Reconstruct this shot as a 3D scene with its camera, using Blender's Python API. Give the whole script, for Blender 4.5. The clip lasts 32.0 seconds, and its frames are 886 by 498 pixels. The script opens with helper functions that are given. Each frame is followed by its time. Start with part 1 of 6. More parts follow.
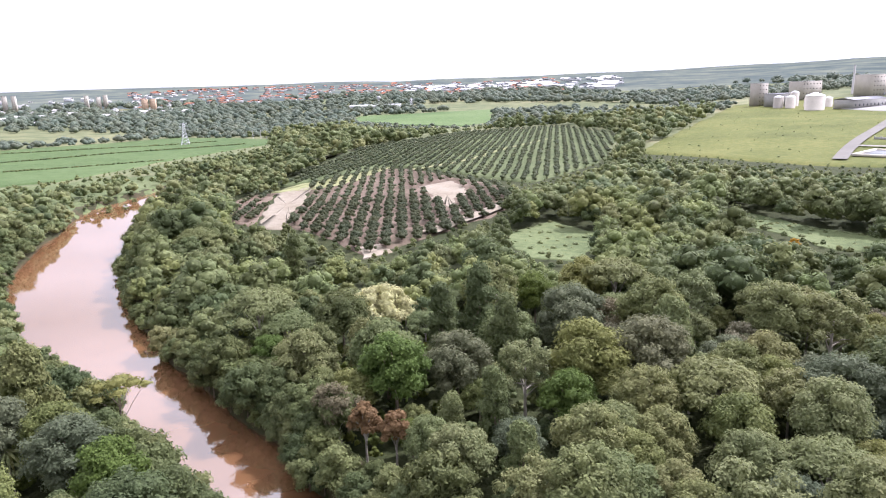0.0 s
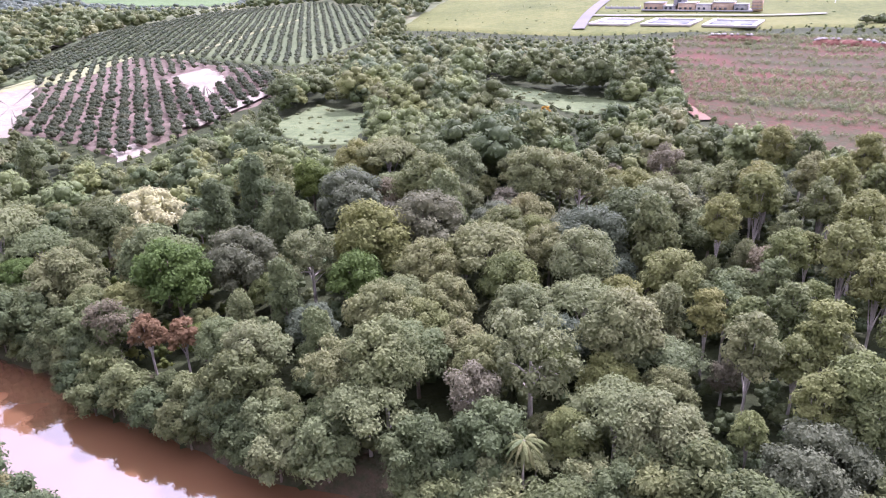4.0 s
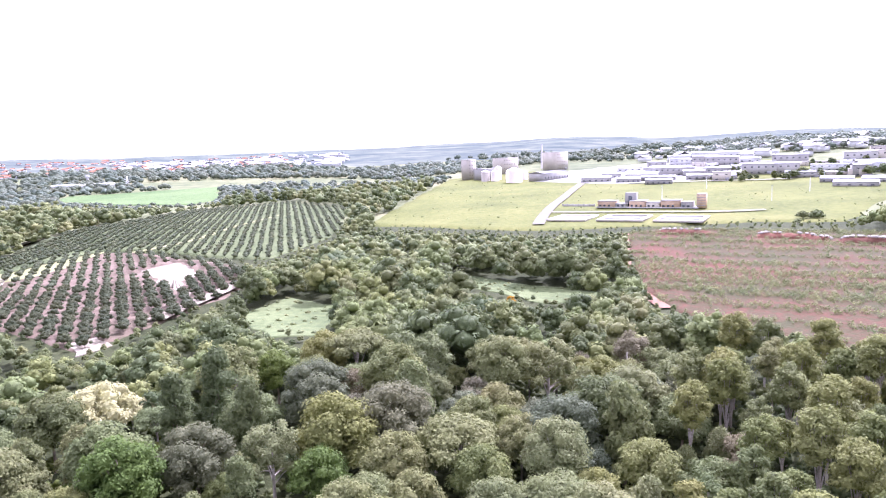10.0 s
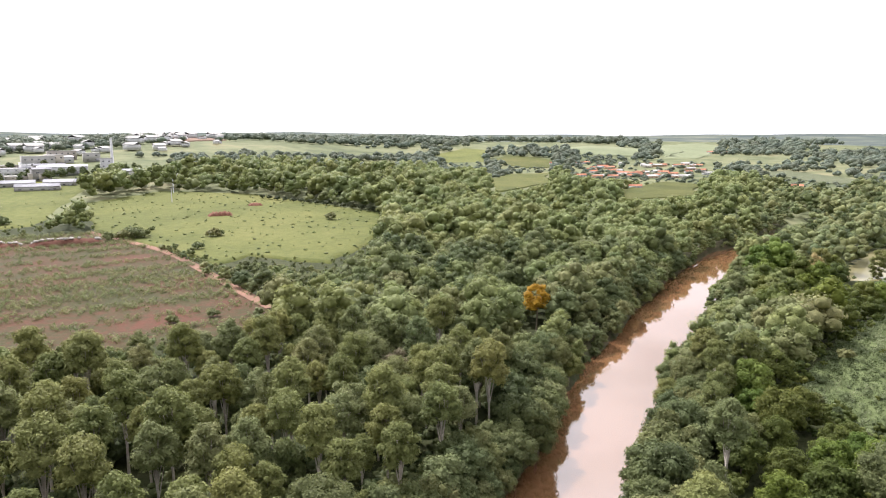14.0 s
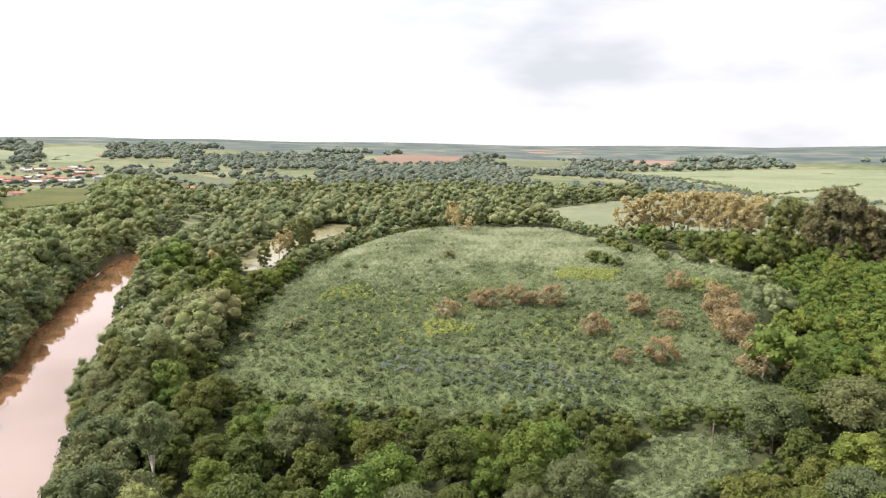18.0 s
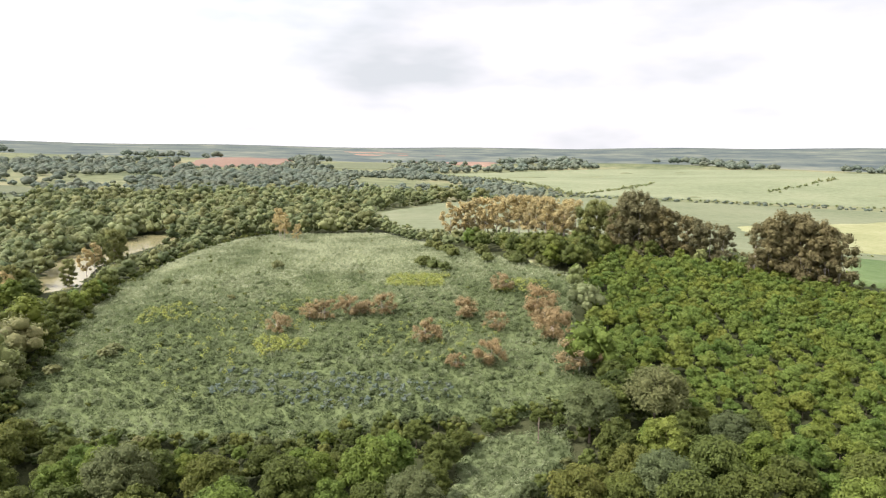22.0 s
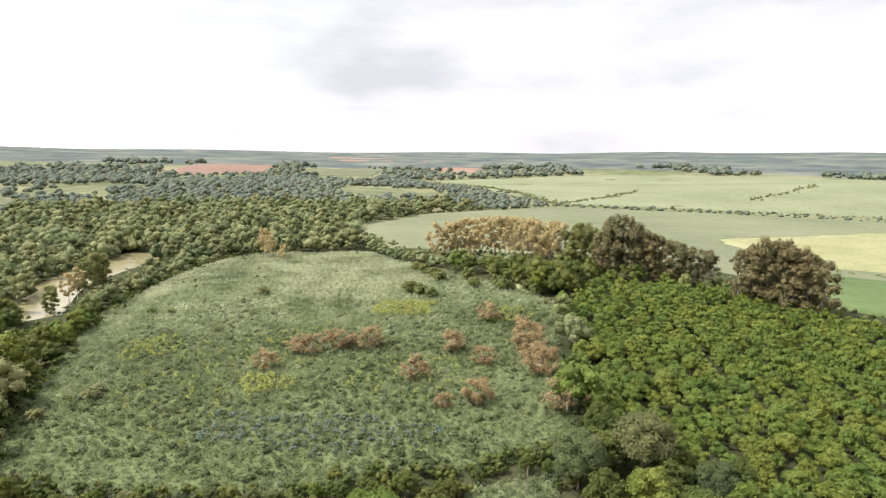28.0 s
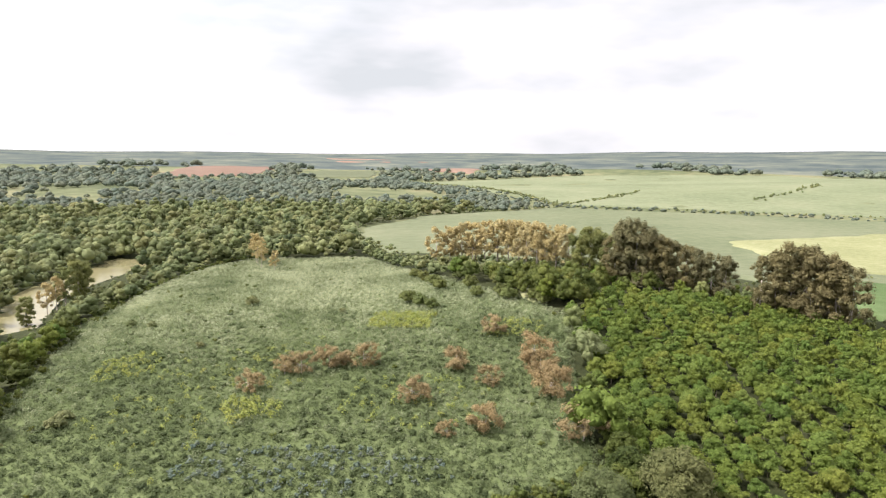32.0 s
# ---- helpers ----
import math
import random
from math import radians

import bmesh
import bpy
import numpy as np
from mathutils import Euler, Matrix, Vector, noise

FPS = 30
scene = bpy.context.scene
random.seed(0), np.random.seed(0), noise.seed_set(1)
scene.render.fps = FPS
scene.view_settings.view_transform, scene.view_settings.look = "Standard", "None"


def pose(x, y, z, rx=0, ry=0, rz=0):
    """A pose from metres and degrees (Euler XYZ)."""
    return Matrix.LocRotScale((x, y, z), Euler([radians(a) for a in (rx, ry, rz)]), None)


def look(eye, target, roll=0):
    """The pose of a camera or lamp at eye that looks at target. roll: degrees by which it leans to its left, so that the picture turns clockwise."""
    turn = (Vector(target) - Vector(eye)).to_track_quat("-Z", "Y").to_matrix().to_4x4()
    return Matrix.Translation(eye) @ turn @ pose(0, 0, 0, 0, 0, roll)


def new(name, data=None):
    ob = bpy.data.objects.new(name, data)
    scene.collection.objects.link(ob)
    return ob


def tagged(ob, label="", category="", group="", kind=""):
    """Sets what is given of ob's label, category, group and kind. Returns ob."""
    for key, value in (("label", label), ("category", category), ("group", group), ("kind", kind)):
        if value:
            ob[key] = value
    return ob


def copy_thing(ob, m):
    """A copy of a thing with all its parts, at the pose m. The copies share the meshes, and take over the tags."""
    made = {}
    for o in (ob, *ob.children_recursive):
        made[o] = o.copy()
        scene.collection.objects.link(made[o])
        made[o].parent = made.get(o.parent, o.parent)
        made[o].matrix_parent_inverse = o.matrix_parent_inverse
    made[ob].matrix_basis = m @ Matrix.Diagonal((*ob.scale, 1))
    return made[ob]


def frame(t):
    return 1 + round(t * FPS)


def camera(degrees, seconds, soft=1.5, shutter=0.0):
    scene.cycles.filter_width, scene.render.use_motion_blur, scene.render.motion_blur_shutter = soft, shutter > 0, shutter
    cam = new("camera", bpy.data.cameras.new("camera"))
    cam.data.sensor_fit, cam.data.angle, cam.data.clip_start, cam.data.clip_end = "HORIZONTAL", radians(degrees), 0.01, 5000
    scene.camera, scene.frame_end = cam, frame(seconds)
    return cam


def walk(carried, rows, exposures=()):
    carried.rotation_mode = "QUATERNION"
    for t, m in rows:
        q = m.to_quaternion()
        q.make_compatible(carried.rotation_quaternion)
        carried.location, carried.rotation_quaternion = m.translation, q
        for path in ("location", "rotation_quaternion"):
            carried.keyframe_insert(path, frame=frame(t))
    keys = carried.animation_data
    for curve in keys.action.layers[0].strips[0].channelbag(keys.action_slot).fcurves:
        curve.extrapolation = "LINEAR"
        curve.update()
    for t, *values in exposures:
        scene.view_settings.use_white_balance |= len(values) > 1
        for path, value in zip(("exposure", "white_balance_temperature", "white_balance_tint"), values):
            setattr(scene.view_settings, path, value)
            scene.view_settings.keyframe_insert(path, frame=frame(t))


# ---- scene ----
cam = camera(65.62, 32.0, soft=1.15)
# seconds, place, turn
PATH = [
    (0, 0, 0, 65, 76.47, 1.94, -0.02),
    (0.5, 0, 0, 65, 76.17, 2.01, -10.17),
    (1, 0, 0, 65, 75.85, 2.02, -19.53),
    (1.5, 0, 0, 65, 75.79, 2.01, -19.61),
    (2, 0, 0, 65, 75.6, 1.97, -19.42),
    (2.5, 0, 0, 65, 73.58, 1.94, -19.27),
    (3, 0, 0, 65, 71.33, 1.94, -19.09),
    (3.5, 0, 0, 65, 69.08, 2.02, -19.15),
    (5, 0, 0, 65, 62.6, 2.06, -19.53),
    (5.5, 0, 0, 65, 64.42, 2.07, -19.66),
    (6, 0, 0, 65, 66.68, 2.15, -19.59),
    (6.5, 0, 0, 65, 68.83, 2.13, -19.5),
    (7, 0, 0, 65, 70.97, 2.07, -19.42),
    (7.5, 0, 0, 65, 73.39, 2.06, -19.39),
    (8, 0, 0, 65, 75.26, 2.08, -19.58),
    (8.5, 0, 0, 65, 77.83, 2.06, -19.79),
    (9, 0, 0, 65, 79.84, 2.04, -19.81),
    (9.5, 0, 0, 65, 81.84, 2, -19.83),
    (10, 0, 0, 65, 81.91, 1.98, -22.05),
    (10.5, 0, 0, 65, 81.58, 1.61, -32.9),
    (11, 0, 0, 65, 81.37, 1.39, -42.46),
    (11.5, 0, 0, 65, 81.38, 1.41, -43.18),
    (12, 0, 0, 65, 81.2, 1.21, -52.82),
    (12.5, 0, 0, 65, 81.06, 0.94, -62.21),
    (13, 0, 0, 65, 80.99, 0.6, -71.61),
    (13.5, 0, 0, 65, 81.01, 0.53, -73.3),
    (14, 0, 0, 65, 80.99, 0.22, -83.39),
    (14.5, 0, 0, 65, 81.05, -0.09, -93.42),
    (15, 0, 0, 65, 81.14, -0.29, -103.32),
    (15.5, 0, 0, 65, 81.3, -0.77, -112.97),
    (15.8, 0, 0, 65, 81.38, -0.6, -117.3),
    (17.1, 0, 0, 65, 81.42, -0.4, -117.5),
    (17.5, 0, 0, 65, 81.48, -0.29, -121.2),
    (18, 0, 0, 65, 81.55, -0.83, -130.81),
    (18.5, 0, 0, 65, 81.75, -0.96, -140.71),
    (19, 0, 0, 65, 81.86, -1.01, -146.23),
    (19.5, 0.14, 0.39, 65.13, 81.86, -0.99, -146.19),
    (20, 0.18, 0.35, 65.26, 81.87, -0.89, -146.06),
    (20.5, 0.1, 0.27, 65.39, 81.83, -0.84, -145.99),
    (21, 0.22, 0.19, 65.79, 81.77, -0.81, -145.42),
    (21.5, 0.28, 0.15, 66.62, 81.82, -0.77, -144.84),
    (22, 0.18, 0.17, 67.9, 81.85, -0.76, -145.07),
    (22.5, 0.14, 0.35, 69.08, 81.85, -0.81, -145.32),
    (23, 0.15, 0.36, 70.03, 81.9, -0.78, -145.37),
    (23.5, 0.23, 0.37, 71.23, 81.95, -0.74, -145.43),
    (24, 0.34, 0.32, 72.29, 81.97, -0.76, -145.51),
    (24.5, 0.48, 0.36, 73.46, 81.95, -0.87, -145.53),
    (25, 0.47, 0.52, 74.72, 81.98, -0.78, -145.57),
    (25.5, 0.55, 0.53, 75.99, 81.99, -0.84, -145.6),
    (27.5, 0.95, 0.1, 77.64, 82.12, -0.76, -146.48),
    (28, 1.58, -0.6, 77.72, 82.11, -0.65, -146.33),
    (28.5, 2.37, -1.46, 77.55, 82.11, -0.64, -146.4),
    (29, 3.08, -2.63, 77.58, 82.09, -0.61, -146.66),
    (29.5, 4.16, -4.18, 77.61, 82.14, -0.58, -146.8),
    (30, 5.51, -6.03, 77.63, 82.17, -0.53, -146.91),
    (30.5, 7.01, -8.14, 77.63, 82.2, -0.5, -146.96),
    (31, 8.81, -10.52, 77.63, 82.18, -0.52, -146.72),
    (31.5, 10.77, -13.1, 77.75, 82.18, -0.49, -146.49),
    (32, 12.74, -15.85, 77.8, 82.17, -0.38, -146.5),
]
EXPOSURES = [(0, 0.4, 5800, 26), (3.5, 0.62, 5450, 44), (5.5, 1.4, 5300, 52), (8.5, 1.62, 5350, 48), (10.0, 1.12, 5450, 42), (11.0, 0.66, 5650, 32), (12.0, 0.5, 5900, 26), (15.0, 0.25, 6300, 18), (32.0, 0.25, 6400, 18)]
walk(cam, [(r[0], pose(*r[1:])) for r in PATH], EXPOSURES)

# ---- light ----
SUN_ELEVATION, SUN_HEADING = 50.0, 50.0  # degrees, heading clockwise from +y
world = bpy.data.worlds.new("sky")
scene.world = world
world.use_nodes = True
wt = world.node_tree
wt.nodes.clear()


def wire(tree, kind, inputs=None, operation="", data_type=""):
    """A node with its inputs set; an input may be a value or a socket."""
    n = tree.nodes.new(kind)
    if operation:
        n.operation = operation
    if data_type:
        n.data_type = data_type
    for k, v in (inputs or {}).items():
        if isinstance(v, bpy.types.NodeSocket):
            tree.links.new(v, n.inputs[k])
        else:
            n.inputs[k].default_value = v
    return n


sky = wire(wt, "ShaderNodeTexSky")
sky.sky_type, sky.sun_disc, sky.sun_elevation, sky.sun_rotation = "NISHITA", False, radians(SUN_ELEVATION), radians(SUN_HEADING)
sky_dim = wire(wt, "ShaderNodeVectorMath", {0: sky.outputs[0], 1: (0.11, 0.11, 0.11)}, operation="MULTIPLY")
coord = wire(wt, "ShaderNodeTexCoord")
flat = wire(wt, "ShaderNodeMapping", {"Vector": coord.outputs["Generated"], "Location": (4.1, -1.3, 0), "Scale": (1, 1, 3.2)})
puffs = wire(wt, "ShaderNodeTexNoise", {"Vector": flat.outputs[0], "Scale": 3.2, "Detail": 7.0, "Roughness": 0.55})
cover = wire(wt, "ShaderNodeMapRange", {"Value": puffs.outputs[0], "From Min": 0.30, "From Max": 0.50, "To Min": 0.86, "To Max": 1.0})
shade = wire(wt, "ShaderNodeTexNoise", {"Vector": flat.outputs[0], "Scale": 3.6, "Detail": 4.0, "Roughness": 0.5})
grey = wire(wt, "ShaderNodeValToRGB", {"Fac": shade.outputs[0]})
grey.color_ramp.elements[0].position, grey.color_ramp.elements[0].color = 0.30, (0.68, 0.73, 0.73, 1)
grey.color_ramp.elements[1].position, grey.color_ramp.elements[1].color = 0.58, (1.02, 1.02, 1.01, 1)
e, h = radians(SUN_ELEVATION), radians(SUN_HEADING)
TO_SUN = (math.cos(e) * math.sin(h), math.cos(e) * math.cos(h), math.sin(e))
facing = wire(wt, "ShaderNodeVectorMath", {0: coord.outputs["Generated"], 1: TO_SUN}, operation="DOT_PRODUCT")
glow = wire(wt, "ShaderNodeMapRange", {"Value": facing.outputs["Value"], "From Min": 0.1, "From Max": 1.0, "To Min": 0.94, "To Max": 2.1})
bright = wire(wt, "ShaderNodeVectorMath", {0: grey.outputs[0], "Scale": glow.outputs[0]}, operation="SCALE")
cloudy = wire(wt, "ShaderNodeMix", {0: cover.outputs[0], 6: sky_dim.outputs[0], 7: bright.outputs[0]}, data_type="RGBA")
back = wire(wt, "ShaderNodeBackground", {"Color": cloudy.outputs[2], "Strength": 1.0})
wire(wt, "ShaderNodeOutputWorld", {"Surface": back.outputs[0]})

sun = new("sun", bpy.data.lights.new("sun", "SUN"))
sun.data.energy, sun.data.angle, sun.data.color = 5.0, radians(3), (1.0, 0.97, 0.91)
sun.matrix_world = look((0, 0, 300), Vector((0, 0, 300)) - Vector(TO_SUN))


# ---- materials ----
def material(name, colours, rough=0.9, scales=(0.05, 0.6), bump=0.3, bump_scale=2.0, island=0.0, metal=0.0, through_light=0.0, spec=0.12, spread=(0.35, 0.65), vary=0.25):
    """Two or more colours mixed by noise at two sizes in metres of the world, with relief, and each object or piece a little lighter or darker."""
    m = bpy.data.materials.new(name)
    m.use_nodes = True
    t = m.node_tree
    t.nodes.clear()
    at = wire(t, "ShaderNodeNewGeometry")
    big = wire(t, "ShaderNodeTexNoise", {"Vector": at.outputs["Position"], "Scale": scales[0], "Detail": 3.0, "Roughness": 0.6})
    small = wire(t, "ShaderNodeTexNoise", {"Vector": at.outputs["Position"], "Scale": scales[1], "Detail": 4.0, "Roughness": 0.65})
    both = wire(t, "ShaderNodeMath", {0: big.outputs[0], 1: small.outputs[0]}, operation="ADD")
    half = wire(t, "ShaderNodeMath", {0: both.outputs[0], 1: 0.5}, operation="MULTIPLY")
    ramp = wire(t, "ShaderNodeValToRGB", {"Fac": half.outputs[0]})
    els = ramp.color_ramp.elements
    while len(els) < len(colours):
        els.new(0.5)
    for i, c in enumerate(colours):
        els[i].position = spread[0] + (spread[1] - spread[0]) * i / max(1, len(colours) - 1)
        els[i].color = (*c, 1)
    info = wire(t, "ShaderNodeObjectInfo")
    r1 = wire(t, "ShaderNodeMapRange", {"Value": info.outputs["Random"], "To Min": 1 - vary, "To Max": 1 + vary})
    r2 = wire(t, "ShaderNodeMapRange", {"Value": at.outputs["Random Per Island"], "To Min": 1 - island, "To Max": 1 + island})
    rr = wire(t, "ShaderNodeMath", {0: r1.outputs[0], 1: r2.outputs[0]}, operation="MULTIPLY")
    col = wire(t, "ShaderNodeVectorMath", {0: ramp.outputs[0], "Scale": rr.outputs[0]}, operation="SCALE")
    b = wire(t, "ShaderNodeTexNoise", {"Vector": at.outputs["Position"], "Scale": bump_scale, "Detail": 5.0})
    relief_node = wire(t, "ShaderNodeBump", {"Height": b.outputs[0], "Strength": bump, "Distance": 0.5})
    bs = wire(t, "ShaderNodeBsdfPrincipled", {"Base Color": col.outputs[0], "Roughness": rough, "Metallic": metal, "Specular IOR Level": spec, "Normal": relief_node.outputs[0]})
    last = bs.outputs[0]
    if through_light:
        tl = wire(t, "ShaderNodeBsdfTranslucent", {"Color": col.outputs[0]})
        last = wire(t, "ShaderNodeMixShader", {0: through_light, 1: last, 2: tl.outputs[0]}).outputs[0]
    wire(t, "ShaderNodeOutputMaterial", {"Surface": last})
    return m


def leaf(name, *colours, scales=(0.09, 1.6), vary=0.18, island=0.2, stand=False, weight=0.26, hue=0.055):
    """Foliage: each tree takes its own tone, with clumps and fine leaves lighter and darker, and light passing through."""
    m = bpy.data.materials.new(name)
    m.use_nodes = True
    t = m.node_tree
    t.nodes.clear()
    at = wire(t, "ShaderNodeNewGeometry")
    info = wire(t, "ShaderNodeObjectInfo")
    big = wire(t, "ShaderNodeTexNoise", {"Vector": at.outputs["Position"], "Scale": scales[0], "Detail": 2.0, "Roughness": 0.5})
    fine = wire(t, "ShaderNodeTexNoise", {"Vector": at.outputs["Position"], "Scale": scales[1], "Detail": 3.0, "Roughness": 0.7})
    tone = info.outputs["Random"]
    if stand:  # joined plants carry a tone each
        attr = wire(t, "ShaderNodeAttribute")
        attr.attribute_name = "tone"
        tone = attr.outputs["Fac"]
    own = wire(t, "ShaderNodeMath", {0: tone, 1: weight}, operation="MULTIPLY")
    two = wire(t, "ShaderNodeMath", {0: big.outputs[0], 1: fine.outputs[0]}, operation="ADD")
    third = wire(t, "ShaderNodeMath", {0: two.outputs[0], 1: 0.33}, operation="MULTIPLY")
    fac = wire(t, "ShaderNodeMath", {0: own.outputs[0], 1: third.outputs[0]}, operation="ADD")
    ramp = wire(t, "ShaderNodeValToRGB", {"Fac": fac.outputs[0]})
    els = ramp.color_ramp.elements
    while len(els) < len(colours):
        els.new(0.5)
    for i, c in enumerate(colours):
        els[i].position = 0.30 + 0.42 * i / max(1, len(colours) - 1)
        els[i].color = (*c, 1)
    r1 = wire(t, "ShaderNodeMapRange", {"Value": tone, "To Min": 1 + vary, "To Max": 1 - vary})
    r2 = wire(t, "ShaderNodeMapRange", {"Value": at.outputs["Random Per Island"], "To Min": 1 - island, "To Max": 1 + island})
    rr = wire(t, "ShaderNodeMath", {0: r1.outputs[0], 1: r2.outputs[0]}, operation="MULTIPLY")
    plain = wire(t, "ShaderNodeVectorMath", {0: ramp.outputs[0], "Scale": rr.outputs[0]}, operation="SCALE")
    spin = wire(t, "ShaderNodeMath", {0: tone, 1: 7.31}, operation="MULTIPLY")
    turn_of = wire(t, "ShaderNodeMath", {0: spin.outputs[0]}, operation="FRACT")
    tint = wire(t, "ShaderNodeMix", {0: turn_of.outputs[0], 6: (1 + hue, 1.0, 1 - hue * 1.3, 1), 7: (1 - hue, 1.0, 1 + hue * 0.7, 1)}, data_type="RGBA")
    col = wire(t, "ShaderNodeVectorMath", {0: plain.outputs[0], 1: tint.outputs[2]}, operation="MULTIPLY")
    b = wire(t, "ShaderNodeTexNoise", {"Vector": at.outputs["Position"], "Scale": 3.2, "Detail": 3.0})
    bump = wire(t, "ShaderNodeBump", {"Height": b.outputs[0], "Strength": 0.6, "Distance": 0.35})
    bs = wire(t, "ShaderNodeBsdfPrincipled", {"Base Color": col.outputs[0], "Roughness": 0.65, "Specular IOR Level": 0.2, "Normal": bump.outputs[0]})
    tl = wire(t, "ShaderNodeBsdfTranslucent", {"Color": col.outputs[0], "Normal": bump.outputs[0]})
    mixed = wire(t, "ShaderNodeMixShader", {0: 0.36, 1: bs.outputs[0], 2: tl.outputs[0]})
    wire(t, "ShaderNodeOutputMaterial", {"Surface": mixed.outputs[0]})
    return m


LEAF_DARK = leaf("leaf_dark", (0.075, 0.097, 0.040), (0.137, 0.162, 0.063), (0.230, 0.243, 0.096))
LEAF_DARK_STAND = leaf("leaf_dark_stand", (0.079, 0.104, 0.043), (0.146, 0.174, 0.069), (0.245, 0.261, 0.106), stand=True)
LEAF_MID = leaf("leaf_mid", (0.114, 0.141, 0.054), (0.217, 0.235, 0.095), (0.356, 0.338, 0.151))
LEAF_MID_STAND = leaf("leaf_mid_stand", (0.119, 0.150, 0.060), (0.226, 0.248, 0.104), (0.372, 0.357, 0.163), stand=True)
LEAF_PALE = leaf("leaf_pale", (0.140, 0.168, 0.070), (0.226, 0.250, 0.108), (0.310, 0.322, 0.148))
LEAF_PALE_STAND = leaf("leaf_pale_stand", (0.140, 0.168, 0.072), (0.226, 0.250, 0.110), (0.310, 0.322, 0.150), stand=True)
LEAF_OLIVE = leaf("leaf_olive", (0.125, 0.145, 0.047), (0.227, 0.240, 0.078), (0.334, 0.326, 0.113))
LEAF_OLIVE_STAND = leaf("leaf_olive_stand", (0.140, 0.173, 0.065), (0.253, 0.287, 0.109), (0.374, 0.393, 0.158), stand=True)
LEAF_GREY = leaf("leaf_grey_green", (0.100, 0.119, 0.067), (0.165, 0.180, 0.102), (0.246, 0.252, 0.144), hue=0.06)
LEAF_GRASSY = leaf("leaf_light_green", (0.075, 0.117, 0.025), (0.128, 0.180, 0.041), (0.191, 0.242, 0.063), hue=0.1)
LEAF_PINK = leaf("leaf_brownish", (0.140, 0.124, 0.074), (0.215, 0.195, 0.118), (0.290, 0.268, 0.165), hue=0.05)
LEAF_BRIGHT = leaf("leaf_bright", (0.079, 0.122, 0.022), (0.163, 0.215, 0.039), (0.269, 0.312, 0.070), hue=0.1)
LEAF_BRIGHT_STAND = leaf("leaf_bright_stand", (0.079, 0.122, 0.022), (0.163, 0.215, 0.039), (0.269, 0.312, 0.070), stand=True, hue=0.1)
LEAF_FRESH = leaf("leaf_fresh", (0.053, 0.074, 0.018), (0.121, 0.146, 0.031), (0.227, 0.235, 0.058))
LEAF_FRESH_STAND = leaf("leaf_fresh_stand", (0.055, 0.077, 0.019), (0.126, 0.152, 0.033), (0.236, 0.245, 0.060), stand=True)
LEAF_BUSH = leaf("leaf_hill_bush", (0.115, 0.140, 0.042), (0.185, 0.208, 0.064), (0.270, 0.280, 0.095))
LEAF_BROWN = leaf("leaf_brown", (0.140, 0.128, 0.058), (0.212, 0.189, 0.088), (0.295, 0.257, 0.124))
LEAF_RED = leaf("leaf_tan", (0.360, 0.292, 0.132), (0.500, 0.415, 0.195), (0.620, 0.525, 0.275), hue=0.02)
LEAF_DRY = leaf("leaf_dry", (0.265, 0.198, 0.098), (0.370, 0.282, 0.142), (0.475, 0.372, 0.195), hue=0.02)
LEAF_ORANGE = leaf("leaf_orange", (0.15, 0.095, 0.045), (0.22, 0.14, 0.07), (0.30, 0.19, 0.10), hue=0.05)
LEAF_CREAM = leaf("flower_cream", (0.412, 0.395, 0.202), (0.588, 0.560, 0.301), (0.725, 0.695, 0.396), hue=0.0)
LEAF_YELLOW = leaf("flower_yellow", (0.38, 0.22, 0.02), (0.52, 0.31, 0.03), (0.62, 0.40, 0.05))
LEAF_CITRUS = leaf("leaf_citrus", (0.066, 0.080, 0.040), (0.104, 0.118, 0.060), (0.152, 0.162, 0.086))
LEAF_CITRUS_STAND = leaf("leaf_citrus_stand", (0.074, 0.090, 0.046), (0.118, 0.136, 0.070), (0.170, 0.182, 0.098), stand=True)
# the two palest tones carry the haze painted on the crest
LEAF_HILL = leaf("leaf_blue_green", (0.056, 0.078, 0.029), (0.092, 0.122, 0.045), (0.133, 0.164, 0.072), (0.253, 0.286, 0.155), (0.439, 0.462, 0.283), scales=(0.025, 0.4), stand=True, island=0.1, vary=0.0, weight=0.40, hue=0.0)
LEAF_SILVER = leaf("leaf_silver", (0.130, 0.172, 0.132), (0.192, 0.236, 0.182), (0.268, 0.310, 0.244), stand=True)
LEAF_LIME = leaf("leaf_lime", (0.234, 0.270, 0.068), (0.330, 0.365, 0.095), (0.427, 0.432, 0.121), stand=True)
# aerial haze painted into both: far leaves paler, distant ones greyer and bluer
LEAF_FAR_HAZED = leaf("leaf_far_hazed", (0.170, 0.204, 0.092), (0.262, 0.288, 0.126), (0.389, 0.385, 0.173), scales=(0.014, 0.16), stand=True)
LEAF_DISTANT_HAZED = leaf("leaf_distant_hazed", (0.133, 0.164, 0.120), (0.177, 0.209, 0.150), (0.228, 0.253, 0.179), scales=(0.008, 0.1), stand=True)
BARK = material("bark", ((0.16, 0.12, 0.09), (0.30, 0.25, 0.19)), scales=(0.6, 4.0), bump=0.6, bump_scale=8.0)
BARK_PALE = material("bark_pale", ((0.32, 0.28, 0.23), (0.52, 0.47, 0.40)), scales=(0.6, 4.0), bump=0.4, bump_scale=8.0)

